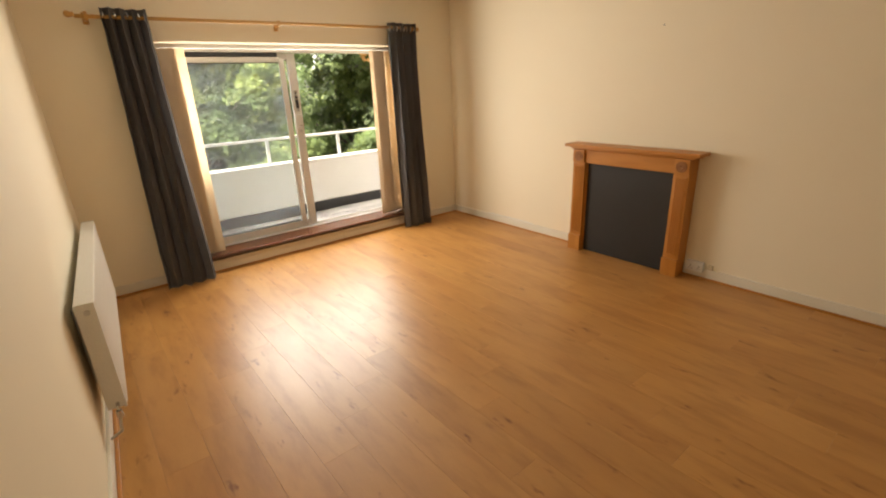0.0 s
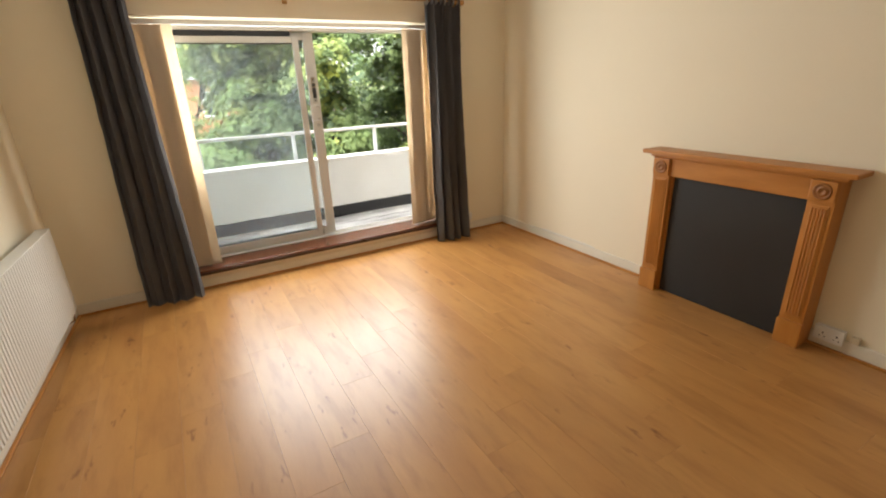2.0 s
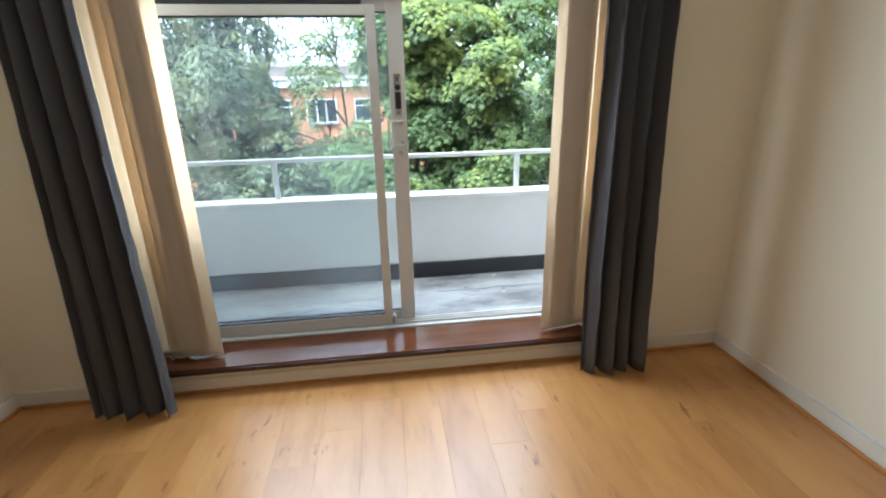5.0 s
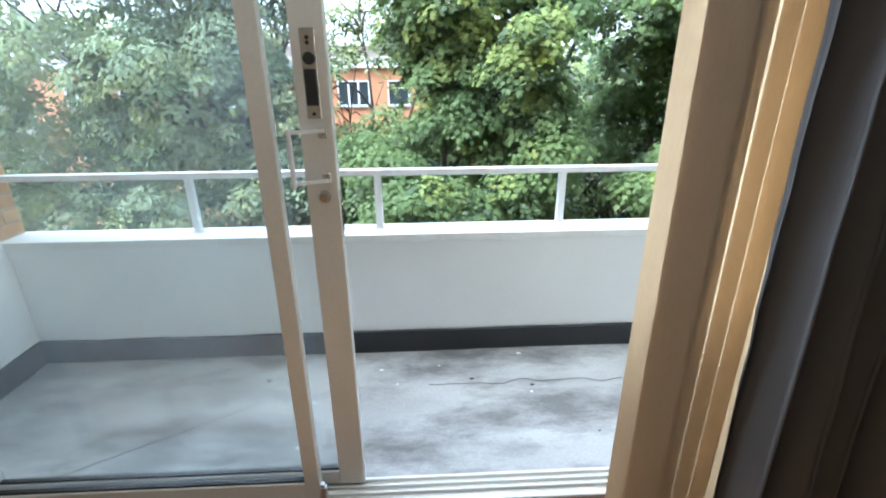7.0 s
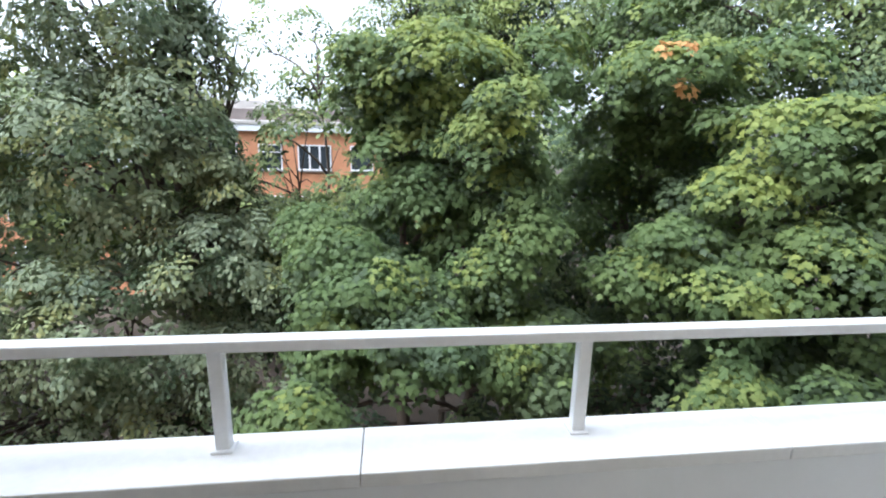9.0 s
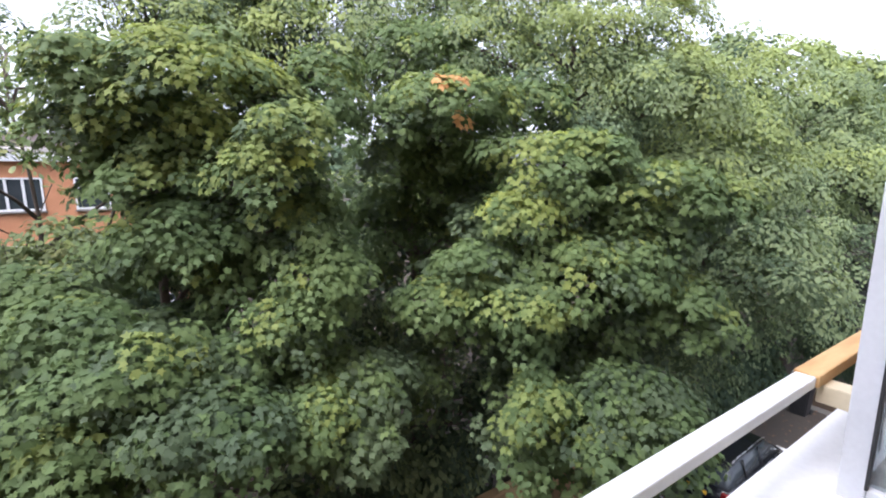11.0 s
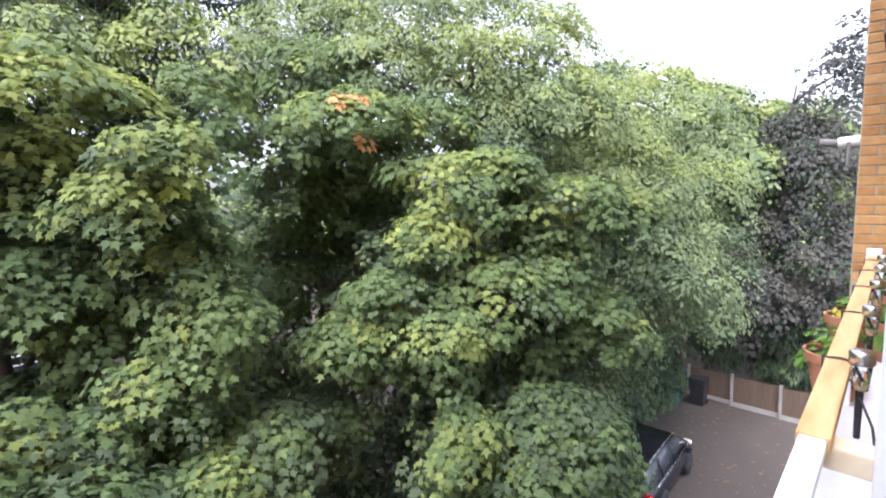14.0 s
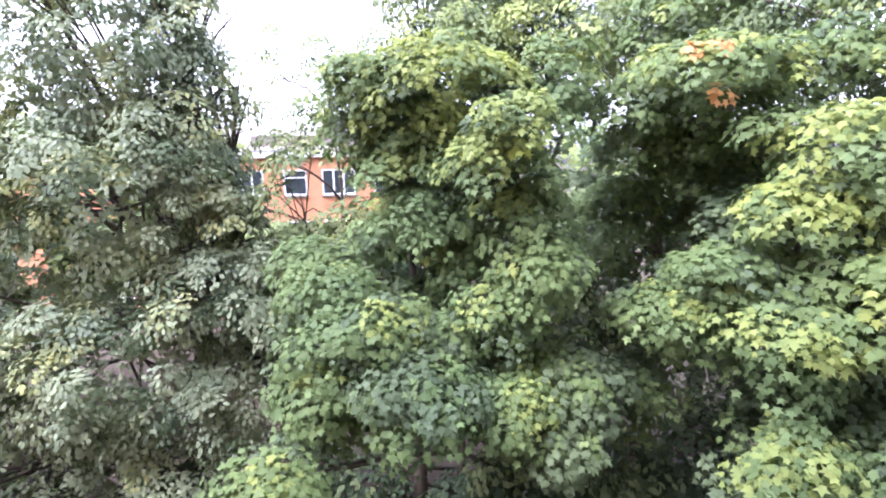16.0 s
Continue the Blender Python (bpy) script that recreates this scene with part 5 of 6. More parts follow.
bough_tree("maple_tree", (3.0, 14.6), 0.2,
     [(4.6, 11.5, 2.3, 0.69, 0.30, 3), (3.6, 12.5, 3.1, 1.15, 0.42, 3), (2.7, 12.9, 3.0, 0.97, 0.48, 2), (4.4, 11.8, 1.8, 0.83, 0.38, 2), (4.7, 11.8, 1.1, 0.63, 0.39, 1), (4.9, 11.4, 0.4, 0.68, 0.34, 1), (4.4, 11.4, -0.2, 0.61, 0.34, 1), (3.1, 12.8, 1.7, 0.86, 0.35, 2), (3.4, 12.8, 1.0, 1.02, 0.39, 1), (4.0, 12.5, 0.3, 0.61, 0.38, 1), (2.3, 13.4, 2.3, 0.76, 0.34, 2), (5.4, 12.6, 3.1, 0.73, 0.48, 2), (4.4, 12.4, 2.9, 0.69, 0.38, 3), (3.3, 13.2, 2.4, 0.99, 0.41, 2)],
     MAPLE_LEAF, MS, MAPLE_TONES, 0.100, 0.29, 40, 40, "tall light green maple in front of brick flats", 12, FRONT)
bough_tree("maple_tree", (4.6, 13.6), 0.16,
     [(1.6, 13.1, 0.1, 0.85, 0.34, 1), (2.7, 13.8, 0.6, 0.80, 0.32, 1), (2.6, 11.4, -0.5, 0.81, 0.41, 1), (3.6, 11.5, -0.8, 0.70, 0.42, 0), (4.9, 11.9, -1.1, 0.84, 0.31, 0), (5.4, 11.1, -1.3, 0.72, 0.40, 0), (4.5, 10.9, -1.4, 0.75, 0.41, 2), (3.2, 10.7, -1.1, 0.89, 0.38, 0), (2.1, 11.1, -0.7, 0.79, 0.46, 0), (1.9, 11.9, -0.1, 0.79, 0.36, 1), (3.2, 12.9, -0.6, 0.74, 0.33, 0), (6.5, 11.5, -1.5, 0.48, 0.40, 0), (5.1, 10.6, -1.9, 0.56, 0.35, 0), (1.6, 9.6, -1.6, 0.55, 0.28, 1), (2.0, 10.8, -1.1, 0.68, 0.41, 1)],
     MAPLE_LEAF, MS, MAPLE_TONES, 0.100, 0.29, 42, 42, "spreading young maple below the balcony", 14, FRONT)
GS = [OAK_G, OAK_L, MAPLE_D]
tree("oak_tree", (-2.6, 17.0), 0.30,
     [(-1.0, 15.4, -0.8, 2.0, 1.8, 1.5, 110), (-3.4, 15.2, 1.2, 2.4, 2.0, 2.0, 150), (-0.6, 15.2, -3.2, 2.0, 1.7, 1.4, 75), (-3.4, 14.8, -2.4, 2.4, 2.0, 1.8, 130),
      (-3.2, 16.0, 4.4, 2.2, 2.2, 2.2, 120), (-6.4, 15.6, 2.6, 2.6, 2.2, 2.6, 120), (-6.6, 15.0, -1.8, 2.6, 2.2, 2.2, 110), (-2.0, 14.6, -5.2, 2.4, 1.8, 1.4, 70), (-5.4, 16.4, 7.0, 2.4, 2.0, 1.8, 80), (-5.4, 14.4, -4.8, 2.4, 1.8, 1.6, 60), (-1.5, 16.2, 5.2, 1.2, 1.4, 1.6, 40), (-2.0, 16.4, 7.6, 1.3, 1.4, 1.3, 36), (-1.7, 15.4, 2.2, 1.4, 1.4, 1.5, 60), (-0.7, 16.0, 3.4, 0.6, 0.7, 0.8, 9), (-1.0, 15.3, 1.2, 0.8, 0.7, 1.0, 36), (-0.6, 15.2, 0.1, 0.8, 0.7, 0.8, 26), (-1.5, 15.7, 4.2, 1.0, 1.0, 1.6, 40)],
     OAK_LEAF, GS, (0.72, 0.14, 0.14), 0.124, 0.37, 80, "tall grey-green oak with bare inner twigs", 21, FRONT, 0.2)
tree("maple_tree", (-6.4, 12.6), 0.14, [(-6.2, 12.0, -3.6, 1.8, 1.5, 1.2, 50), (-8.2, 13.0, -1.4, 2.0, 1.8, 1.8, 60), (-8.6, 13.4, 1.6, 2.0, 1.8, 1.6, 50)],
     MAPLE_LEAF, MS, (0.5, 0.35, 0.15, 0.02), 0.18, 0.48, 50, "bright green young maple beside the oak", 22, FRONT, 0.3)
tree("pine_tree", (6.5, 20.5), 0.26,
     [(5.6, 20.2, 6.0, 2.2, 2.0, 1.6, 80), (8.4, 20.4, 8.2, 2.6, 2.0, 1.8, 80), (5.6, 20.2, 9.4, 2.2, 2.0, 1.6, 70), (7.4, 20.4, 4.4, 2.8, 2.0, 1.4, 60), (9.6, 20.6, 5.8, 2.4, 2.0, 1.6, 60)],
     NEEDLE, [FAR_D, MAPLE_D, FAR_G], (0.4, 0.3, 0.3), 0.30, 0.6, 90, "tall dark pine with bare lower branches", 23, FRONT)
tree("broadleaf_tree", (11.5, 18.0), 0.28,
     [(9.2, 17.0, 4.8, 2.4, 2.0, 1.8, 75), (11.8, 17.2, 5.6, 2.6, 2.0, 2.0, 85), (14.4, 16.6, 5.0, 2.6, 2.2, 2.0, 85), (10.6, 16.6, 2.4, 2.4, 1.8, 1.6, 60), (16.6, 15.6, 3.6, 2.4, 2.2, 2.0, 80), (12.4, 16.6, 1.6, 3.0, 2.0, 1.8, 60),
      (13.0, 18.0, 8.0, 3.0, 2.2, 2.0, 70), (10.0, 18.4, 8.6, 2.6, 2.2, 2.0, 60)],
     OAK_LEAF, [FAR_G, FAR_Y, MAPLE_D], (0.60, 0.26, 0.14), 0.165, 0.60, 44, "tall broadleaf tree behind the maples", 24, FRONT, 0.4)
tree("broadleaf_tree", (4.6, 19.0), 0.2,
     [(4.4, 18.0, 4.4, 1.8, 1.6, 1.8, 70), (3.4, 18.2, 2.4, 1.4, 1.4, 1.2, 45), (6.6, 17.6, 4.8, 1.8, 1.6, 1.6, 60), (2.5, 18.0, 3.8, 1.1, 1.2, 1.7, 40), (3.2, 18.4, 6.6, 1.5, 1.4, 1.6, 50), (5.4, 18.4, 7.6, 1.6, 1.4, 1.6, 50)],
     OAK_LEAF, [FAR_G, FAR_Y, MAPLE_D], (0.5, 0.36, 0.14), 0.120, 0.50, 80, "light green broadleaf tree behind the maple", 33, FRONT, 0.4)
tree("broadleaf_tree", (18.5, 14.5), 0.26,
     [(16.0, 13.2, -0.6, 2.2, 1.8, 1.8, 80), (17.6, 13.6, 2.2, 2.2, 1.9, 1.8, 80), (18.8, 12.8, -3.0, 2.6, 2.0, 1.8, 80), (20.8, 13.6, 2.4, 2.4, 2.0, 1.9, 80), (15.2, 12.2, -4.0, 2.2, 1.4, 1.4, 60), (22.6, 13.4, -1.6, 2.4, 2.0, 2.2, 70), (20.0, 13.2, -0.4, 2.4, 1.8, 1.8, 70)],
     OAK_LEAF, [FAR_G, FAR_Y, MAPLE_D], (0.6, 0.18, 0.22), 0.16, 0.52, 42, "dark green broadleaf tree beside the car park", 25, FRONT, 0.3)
# far tones likewise run from shaded to lit leaf mixes
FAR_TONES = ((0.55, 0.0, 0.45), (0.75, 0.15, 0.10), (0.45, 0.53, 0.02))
bough_tree("copper_beech", (26.5, 9.0), 0.26,
     [(26.7, 7.5, 4.9, 1.27, 1.78, 1), (26.8, 8.8, 3.3, 1.78, 1.15, 1), (25.7, 9.7, 1.5, 1.71, 1.22, 1), (24.9, 7.6, 1.5, 1.87, 1.63, 0), (24.5, 9.7, -0.7, 1.63, 1.17, 0), (24.2, 7.7, -1.1, 1.83, 1.37, 0), (26.5, 6.9, 6.4, 0.76, 1.27, 1), (23.9, 8.4, -2.7, 1.83, 0.91, 0), (22.3, 9.4, -2.1, 1.27, 1.06, 0)],
     OAK_LEAF, [COPPER, COPPER, FAR_D], ((0.8, 0.1, 0.1), (0.8, 0.1, 0.1)), 0.17, 0.5, 40, 14, "dark purple-leaved copper beech beyond the fence", 26, (-1, -0.2, 0.2))
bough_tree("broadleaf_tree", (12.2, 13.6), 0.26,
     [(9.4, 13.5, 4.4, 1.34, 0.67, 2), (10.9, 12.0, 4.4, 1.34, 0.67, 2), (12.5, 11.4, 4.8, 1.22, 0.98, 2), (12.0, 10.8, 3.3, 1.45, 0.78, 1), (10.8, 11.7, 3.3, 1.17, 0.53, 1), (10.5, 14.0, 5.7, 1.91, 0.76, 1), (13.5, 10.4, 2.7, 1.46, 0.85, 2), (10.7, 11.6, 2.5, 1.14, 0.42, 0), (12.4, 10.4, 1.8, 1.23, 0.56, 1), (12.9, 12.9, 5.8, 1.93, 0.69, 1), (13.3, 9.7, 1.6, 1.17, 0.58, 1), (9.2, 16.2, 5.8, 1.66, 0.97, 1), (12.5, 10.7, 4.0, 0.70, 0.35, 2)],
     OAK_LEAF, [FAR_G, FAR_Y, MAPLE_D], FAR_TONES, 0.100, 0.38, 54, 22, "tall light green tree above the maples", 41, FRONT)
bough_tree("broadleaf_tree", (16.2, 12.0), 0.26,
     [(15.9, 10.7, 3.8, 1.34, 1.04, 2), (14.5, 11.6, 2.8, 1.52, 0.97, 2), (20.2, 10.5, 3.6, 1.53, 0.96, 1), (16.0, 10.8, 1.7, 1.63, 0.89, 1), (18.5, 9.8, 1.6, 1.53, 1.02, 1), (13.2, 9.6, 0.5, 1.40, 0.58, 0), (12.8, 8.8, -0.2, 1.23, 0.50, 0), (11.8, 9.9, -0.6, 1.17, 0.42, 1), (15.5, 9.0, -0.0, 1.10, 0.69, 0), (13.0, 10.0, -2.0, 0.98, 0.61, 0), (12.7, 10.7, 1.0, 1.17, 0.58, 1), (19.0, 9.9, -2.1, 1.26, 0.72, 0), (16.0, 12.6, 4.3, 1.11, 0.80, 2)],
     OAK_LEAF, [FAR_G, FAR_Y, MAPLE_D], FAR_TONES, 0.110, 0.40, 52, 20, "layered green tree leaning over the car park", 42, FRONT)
bough_tree("broadleaf_tree", (27.0, 13.0), 0.28,
     [(29.4, 10.8, 4.2, 2.29, 1.15, 2), (25.9, 11.9, 5.0, 1.78, 1.15, 1), (23.6, 12.7, 5.1, 1.63, 1.17, 2), (32.7, 9.3, 4.0, 2.23, 1.43, 1), (24.4, 15.3, 6.6, 1.53, 1.02, 0), (24.4, 10.7, 2.3, 2.10, 1.17, 1)],
     FAR_LEAF, [FAR_G, FAR_Y, FAR_D], FAR_TONES, 0.22, 0.6, 40, 12, "pale far tree behind the copper beech", 43, FRONT)
bough_tree("ash_tree", (0.9, 18.8), 0.1,
     [(0.1, 21.5, 5.3, 0.81, 0.72, 1), (-1.3, 21.2, 5.0, 0.72, 1.26, 1), (1.4, 18.9, 3.7, 0.74, 0.52, 1), (0.2, 19.8, 3.4, 0.96, 0.48, 1), (0.4, 17.7, -0.1, 0.97, 0.30, 1), (-0.6, 16.9, -0.4, 0.93, 0.46, 0), (3.2, 17.2, 1.7, 0.64, 0.46, 1), (2.1, 17.4, -0.6, 0.66, 0.40, 1), (-1.3, 17.3, 0.9, 0.50, 0.55, 1), (3.3, 17.2, 0.5, 0.64, 0.38, 1), (-0.3, 17.7, 1.9, 0.41, 0.25, 1)],
     OAK_LEAF, [FAR_G, FAR_Y, FAR_D], FAR_TONES, 0.15, 0.34, 24, 16, "thin open-crowned ash in front of the flats", 44, FRONT)
tree("cypress_hedge", (24.2, 9.0), 0.16,
     [(24.0, 10.4, -4.4, 0.9, 1.5, 1.6, 70), (24.0, 8.2, -4.6, 0.9, 1.5, 1.5, 70), (24.0, 6.4, -4.2, 0.9, 1.5, 1.8, 70)],
     NEEDLE, [FAR_D, FAR_G, MAPLE_D], (0.6, 0.15, 0.25), 0.26, 0.42, 90, "dark drooping evergreen hedge over the fence", 27, (-1, -0.2, 0.2), category="hedge")
tree("laurel_shrub", (19.0, 11.6), 0.10,
     [(17.2, 11.9, -5.4, 1.6, 0.9, 1.2, 45), (19.4, 11.6, -5.2, 1.6, 0.9, 1.3, 50), (21.0, 12.0, -4.4, 1.4, 1.0, 1.6, 45)],
     OAK_LEAF, [FAR_D, FAR_G, MAPLE_D], (0.5, 0.2, 0.3), 0.15, 0.4, 80, "dark shrub overhanging the parked car", 28, FRONT, category="shrub")
tree("understorey_shrubs", (4.0, 14.8), 0.12,
     [(0.8, 14.6, -5.6, 2.6, 1.0, 1.4, 50), (4.6, 14.2, -6.0, 2.4, 1.0, 1.2, 50), (8.0, 13.6, -5.6, 2.4, 0.9, 1.4, 50), (-4.0, 15.2, -5.8, 2.8, 1.2, 1.4, 50), (-8.5, 15.0, -5.0, 2.6, 1.4, 1.8, 50), (12.4, 13.6, -5.4, 2.4, 0.9, 1.4, 45),
      # added dark filler, standing for the shade in gaps between the trees
      (1.6, 15.6, -2.6, 2.6, 1.0, 1.9, 62), (5.4, 15.2, -2.6, 2.6, 1.0, 2.0, 66), (8.6, 15.4, -1.8, 2.6, 1.0, 2.2, 70), (11.8, 14.4, -2.6, 2.6, 1.0, 1.9, 62), (6.4, 16.4, 0.4, 2.6, 1.0, 1.6, 56), (8.4, 13.0, -4.0, 1.9, 0.7, 1.5, 44), (6.0, 13.2, -4.6, 1.9, 0.7, 1.3, 40), (10.8, 13.1, -3.8, 1.8, 0.7, 1.5, 40)],
     OAK_LEAF, [FAR_D, MAPLE_D, FAR_G], (0.4, 0.4, 0.2), 0.17, 0.5, 70, "dark undergrowth below the trees, with filler in the shaded gaps", 29, FRONT, category="shrub")
tree("broadleaf_tree", (24.0, 20.0), 0.3,
     [(19.5, 18.0, 5.0, 2.8, 2.4, 2.4, 65), (23.5, 18.0, 4.8, 2.8, 2.4, 2.4, 65), (27.5, 16.5, 3.8, 2.8, 2.4, 2.4, 65), (31.5, 14.0, 3.4, 3.0, 2.6, 2.4, 60), (35.5, 10.6, 2.8, 3.0, 2.8, 2.4, 60), (34.0, 12.0, 0.0, 3.0, 2.6, 2.6, 45), (37.0, 8.0, 2.2, 3.0, 2.8, 2.6, 50), (23.0, 17.5, -2.2, 3.4, 2.0, 2.6, 45), (30.0, 14.0, -3.0, 3.6, 2.6, 2.6, 45)],
     FAR_LEAF, [FAR_G, FAR_Y, FAR_D], (0.6, 0.25, 0.15), 0.28, 0.8, 60, "pale distant broadleaf trees beyond the car park", 30, FRONT, 0.2)
tree("broadleaf_tree", (-14.0, 22.0), 0.3,
     [(-11.0, 19.0, 0.0, 3.0, 2.4, 3.0, 60), (-12.5, 20.0, 5.0, 3.2, 2.4, 3.0, 60), (-15.5, 20.0, 1.0, 3.4, 2.4, 4.0, 60), (-10.0, 18.0, -4.0, 3.2, 2.4, 2.4, 45)],
     FAR_LEAF, [FAR_G, OAK_G, FAR_D], (0.5, 0.35, 0.15), 0.26, 0.75, 60, "tall green tree beside the oak", 31, FRONT, 0.2)
tree("broadleaf_tree", (1.0, 24.0), 0.2,
     [(1.8, 24.0, -2.4, 3.0, 1.6, 2.2, 70), (-3.6, 24.0, -2.6, 3.4, 1.6, 2.2, 75), (5.0, 23.6, 0.4, 2.2, 1.8, 3.4, 70), (-6.2, 23.6, 1.4, 2.6, 1.6, 3.2, 75), (-10.0, 24.0, 0.5, 2.8, 1.6, 3.4, 60), (-1.0, 23.6, -5.2, 4.4, 1.6, 1.8, 60), (3.4, 23.4, 3.2, 1.2, 1.2, 1.0, 30), (-2.4, 22.0, -1.5, 2.4, 1.2, 1.4, 45), (1.6, 22.0, -1.3, 2.0, 1.2, 1.5, 40), (-9.0, 22.0, -2.0, 3.2, 1.4, 2.4, 55)],
     FAR_LEAF, [FAR_G, FAR_Y, FAR_D], (0.55, 0.2, 0.25), 0.26, 0.7, 62, "garden trees in front of the brick flats", 32, FRONT, 0.2)
tree("sapling", (0.7, 15.8), 0.06, [(0.7, 15.4, 1.0, 1.2, 0.7, 1.7, 24), (1.5, 15.2, 0.0, 0.8, 0.7, 1.0, 20), (0.2, 15.4, -0.6, 0.9, 0.7, 0.9, 22)],
     OAK_LEAF, [OAK_L, FAR_G, MAPLE_D], (0.4, 0.4, 0.2), 0.13, 0.36, 60, "slender sapling between the oak and the maple", 35, FRONT)
# sprays of rust leaves on the maple
rust = thing("dead_branch", (7.5, 12.7, 2.6), "dead maple branch with rust-coloured leaves", "branch")
bm = bmesh.new()
tube(bm, [(7.6, 13.8, 2.4), (7.5, 12.4, 2.9), (6.95, 11.3, 3.05)], 0.03, 6, 0.008)
tube(bm, [(7.6, 13.8, 2.0), (7.8, 12.4, 2.4), (7.2, 11.3, 2.55)], 0.03, 6, 0.008)
part("twig", bm, BARK, rust, smooth=True)
rg = np.random.default_rng(5)
foliage("leaves", [(np.array((6.86, 11.25, 3.10)), np.array((0, -0.9, 0.4)), 0.16, 20, 0.12, 0), (np.array((7.12, 11.15, 3.14)), np.array((0, -0.9, 0.4)), 0.15, 18, 0.12, 0),
                   (np.array((7.20, 11.2, 2.58)), np.array((0, -1.0, 0.1)), 0.20, 18, 0.12, 0)], MAPLE_LEAF, [MAPLE_O], rust, rg)
# a far belt of woodland that closes the distance
belt = thing("far_woods", (0, 60, GZ), "distant woodland beyond the flats", "woods", kind="stuff")
rg = np.random.default_rng(77)
rows_ = []
for k in range(1200):
    a = rg.uniform(-1.2, 1.75)
    d = rg.uniform(46, 60)
    z = GZ + rg.random() * 13.5 * (0.75 + 0.25 * math.sin(a * 7))
    p = np.array((3 + d * math.sin(a), 5 + d * math.cos(a), z))
    rows_.append((p, unit(np.array((-math.sin(a), -math.cos(a), 0.5))), rg.uniform(1.0, 2.0), 28, 0.80, int(rg.integers(0, 3))))
foliage("crown", rows_, FAR_LEAF, [FAR_G, FAR_D, FAR_Y], belt, rg)


# ---- pots and lanterns on the neighbouring rail ----
def plant_pot(at, r, h, label, n, flowers, seed):
    p = thing("plant_pot", at, label, "plant pot", "pots on the parapet")
    bm = bmesh.new()
    turned(bm, [(r * 0.66, 0.0), (r * 0.95, h * 0.80), (r * 1.06, h * 0.80), (r * 1.10, h), (r * 0.98, h), (r * 0.92, h * 0.86), (0.01, h * 0.86)], Matrix.Translation(at), 24)
    part("pot", bm, TERRACOTTA, p, smooth=False)
    bm = bmesh.new()
    turned(bm, [(r * 0.92, h * 0.84), (r * 0.9, h * 0.90), (0.01, h * 0.93)], Matrix.Translation(at), 18)
    part("soil", bm, EARTH, p)
    rg_ = np.random.default_rng(seed)
    sp = []
    for _ in range(n):
        d = unit(rg_.normal(0, 1, 3) + np.array((0, 0, 0.7)))
        sp.append((np.array(at) + np.array((0, 0, h)) + d * r * np.array((1.2, 1.2, 1.0)) * rg_.uniform(0.4, 1.1), d, r * 0.42, 16, r * 0.42, int(rg_.random() < flowers)))
    foliage("plant", sp, OAK_LEAF, [PLANT, FLOWER], p, rg_, "leafy green plant")
    return p


plant_pot((5.62, 5.70, BZC), 0.105, 0.20, "terracotta pot with a small flowering plant", 14, 0.3, 1)
plant_pot((6.35, 5.70, BZC), 0.10, 0.20, "terracotta pot with pale flowers on the coping", 10, 0.4, 2)
plant_pot((6.30, 5.50, 0.70), 0.13, 0.26, "terracotta pot with a leafy green plant", 16, 0.0, 3)
plant_pot((7.05, 5.50, 0.70), 0.13, 0.26, "terracotta pot with tall green leaves", 18, 0.0, 4)
shelf = thing("pot_stand", (6.6, 5.46, 0.0), "white painted shelf carrying pots inside the parapet", "shelf")
part("shelf_board", boxed(6.0, 7.4, 5.36, 5.528, 0.66, 0.70, 0.004), MASONRY, shelf)
for x in (6.05, 7.35):
    part("leg", boxed(x - 0.02, x + 0.02, 5.37, 5.41, -0.01, 0.66, 0.003), MASONRY, shelf)


def lantern(x, label):
    s = thing("solar_lantern", (x, 5.598, 0.85), label, "garden light", "solar lights along the rail")
    bm = bmesh.new()
    turned(bm, [(0.030, 0.0), (0.034, 0.004), (0.034, 0.040), (0.030, 0.046), (0.004, 0.047)], Matrix.Translation((x, 5.598, 1.085)), 20)
    part("cap", bm, CHROME, s, "brushed steel cap", True)
    bm = bmesh.new()
    turned(bm, [(0.022, 0.0), (0.028, 0.085), (0.004, 0.086)], Matrix.Translation((x, 5.598, 1.0)), 16)
    part("lens", bm, GLASS, s, "clear ribbed plastic lens", True)
    bm = bmesh.new()
    rod(bm, (x, 5.598, 1.0), (x, 5.598, 0.83), 0.011, 0.009, n=10)
    part("stake", bm, DARK, s, "black plastic stake")
    bm = bmesh.new()
    tube(bm, [(x, 5.594, 1.03), (x, 5.615, 1.091), (x, 5.655, 1.094), (x, 5.697, 1.090), (x, 5.697, 1.04), (x, 5.655, 1.036), (x, 5.612, 1.02)], 0.004, 6)
    part("cable_tie", bm, DARK, s, "black cable tie round the rail")


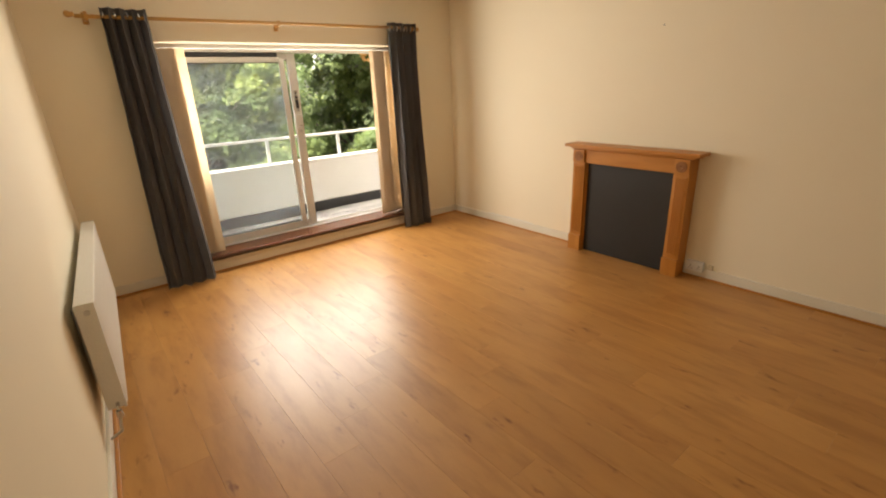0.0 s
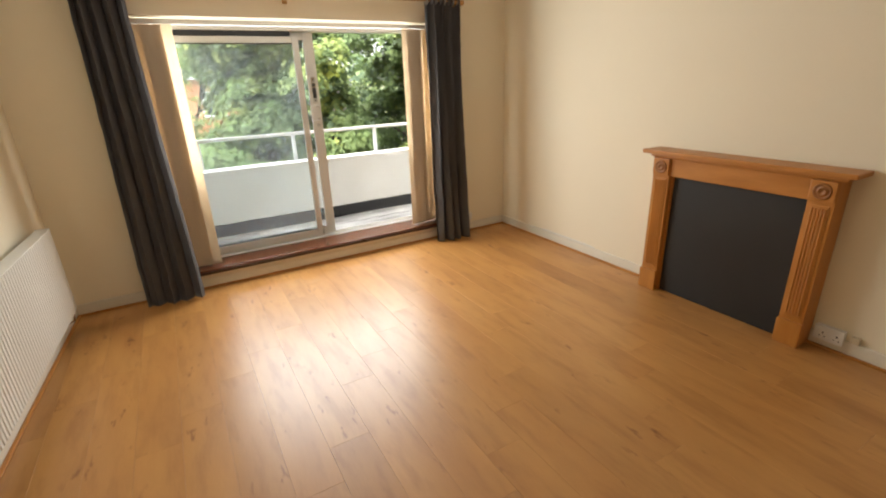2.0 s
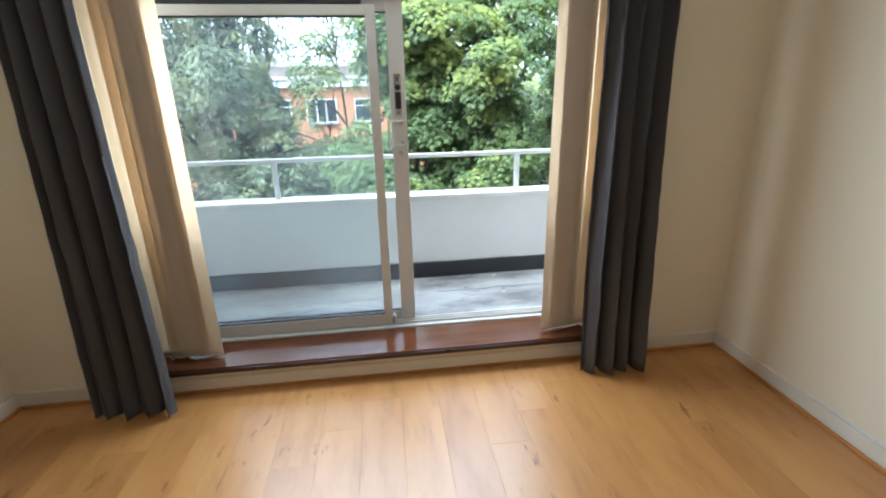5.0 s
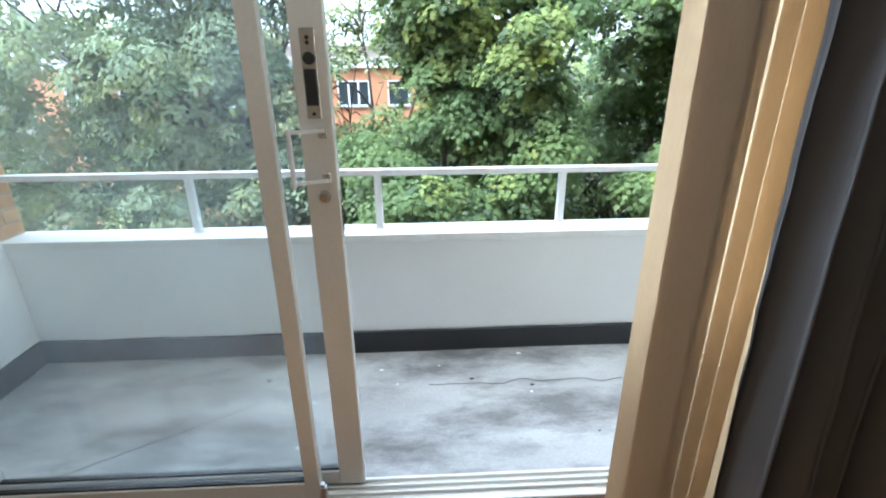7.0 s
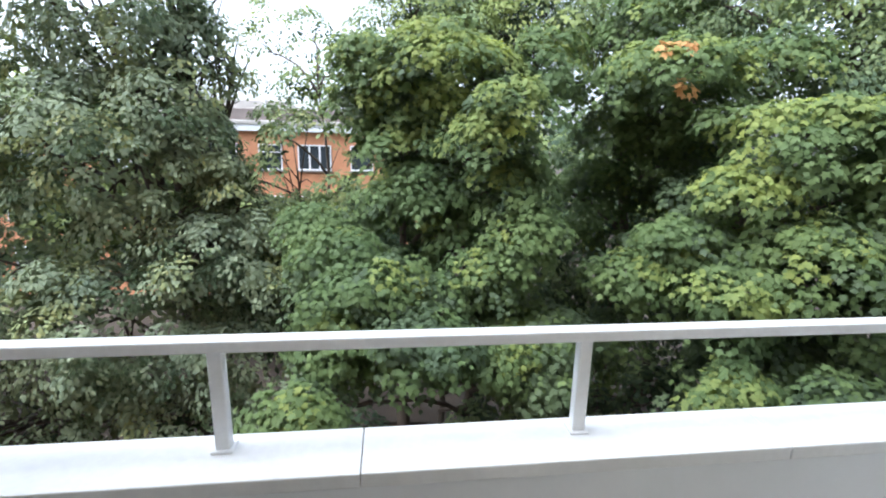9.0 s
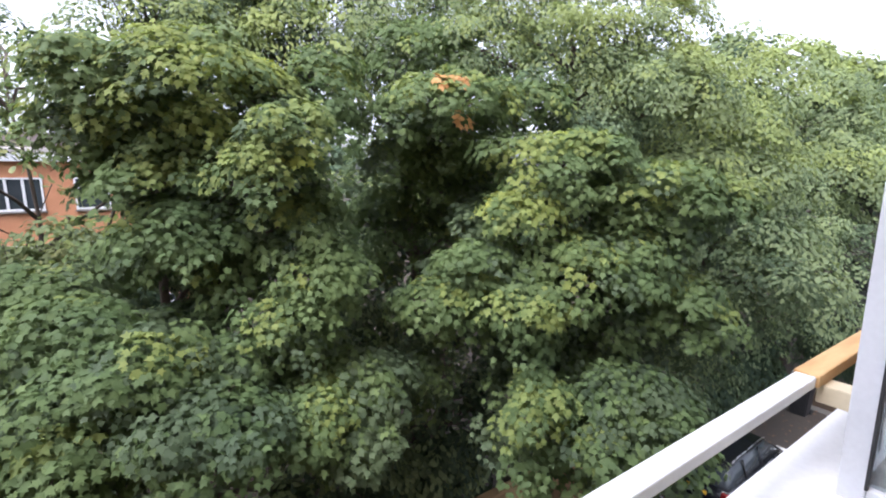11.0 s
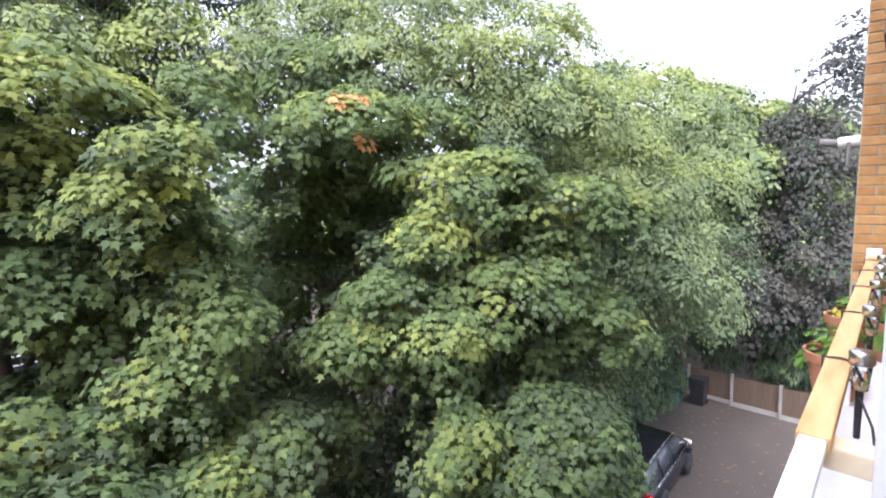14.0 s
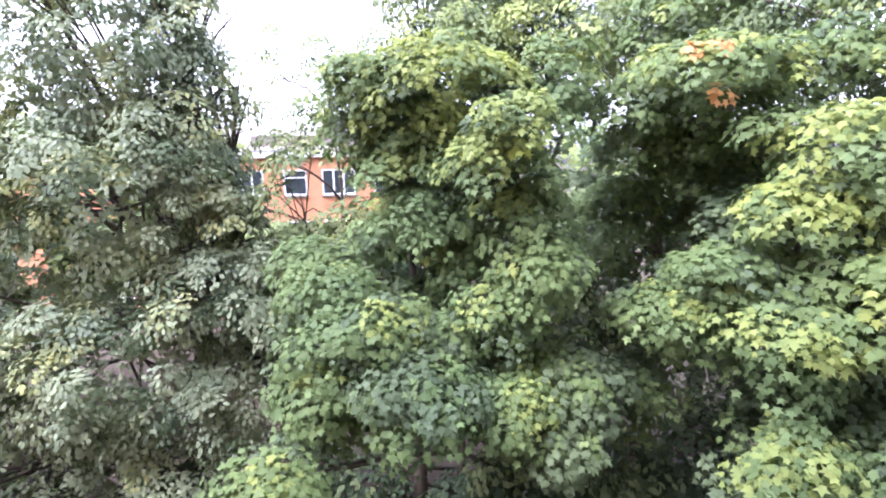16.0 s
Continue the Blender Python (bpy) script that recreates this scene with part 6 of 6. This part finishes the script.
for x in (5.05, 5.78, 6.45, 7.05, 7.55):
    lantern(x, "steel-capped solar garden light tied to the rail")
wire = bmesh.new()
tube(wire, [(5.05, 5.60, 0.98), (4.95, 5.56, 0.92), (4.80, 5.54, 0.86), (4.70, 5.52, 0.80)], 0.004, 6)
solid("loose_wire", wire, DARK, "thin black wire hanging from the rail", "wire")
bag = bmesh.new()
bmesh.ops.create_icosphere(bag, subdivisions=3, radius=1.0, matrix=Matrix.Translation((5.3, 5.38, 0.42)) @ Matrix.Diagonal((0.22, 0.09, 0.34, 1)))
for v in bag.verts:
    v.co += Vector((noise.noise(v.co * 9), noise.noise(v.co * 9 + Vector((5, 0, 0))), noise.noise(v.co * 9 + Vector((0, 7, 0))))) * 0.05
solid("garden_sack", bag, CONCRETE, "crumpled grey plastic sack inside the neighbouring parapet", "sack", smooth=True)

# ---- bricks ----
brick_x = mesh_of("brick", boxed(-0.008, 0.004, -0.1055, 0.1055, -0.0315, 0.0315, 0.003), STOCK)
half_x = mesh_of("brick", boxed(-0.008, 0.004, -0.0500, 0.0500, -0.0315, 0.0315, 0.003), STOCK)
for row in range(36):
    z = 0.90 + row * 0.0755
    y = 5.785
    first = row % 2
    while y > 4.55:
        w = 0.1125 if first else 0.225
        b = new("brick", half_x if first else brick_x)
        b.location = (7.930, y - w / 2, z)
        hang(b, endwall)
        y -= w
        first = 0
for row in range(27):
    z = 0.79 + row * 0.0755
    y = 5.70
    first = row % 2
    while y > 4.60:
        w = 0.1125 if first else 0.225
        b = new("brick", half_x if first else brick_x)
        b.matrix_basis = pose(BX0 - 0.022, y - w / 2, z, 0, 0, 180)
        hang(b, leftwall)
        y -= w
        first = 0

# ---- laminate floor, board by board ----
floor = solid("floor", boxed(XL - 0.40, XR, YS, YN, -0.2, -0.006), DARK, "oak laminate floor of long boards", "floor", "structure")
rnd = random.Random(9)
shared = {}


def board_mesh(w, l):
    key = (round(w, 3), round(l, 3))
    if key not in shared:
        shared[key] = mesh_of("board", boxed(-w / 2 + 0.0003, w / 2 - 0.0003, -l / 2 + 0.0003, l / 2 - 0.0003, -0.006, 0.0, 0.0004), OAK)
    return shared[key]


seams = [0.18 + 0.2 * i for i in range(-3, 21)]
seams = [s for s in seams if s < XR - 0.03] + [XR]
for i, (xa, xb) in enumerate(zip(seams, seams[1:])):
    y = YS
    l = (0.43, 0.86, 1.29, 0.64, 1.07)[(i * 3) % 5]
    while y < YN - 0.001:
        l = min(l, YN - y)
        b = new("board", board_mesh(xb - xa, l))
        b.location = ((xa + xb) / 2, y + l / 2, 0.0)
        hang(b, floor)
        y += l
        l = 1.29
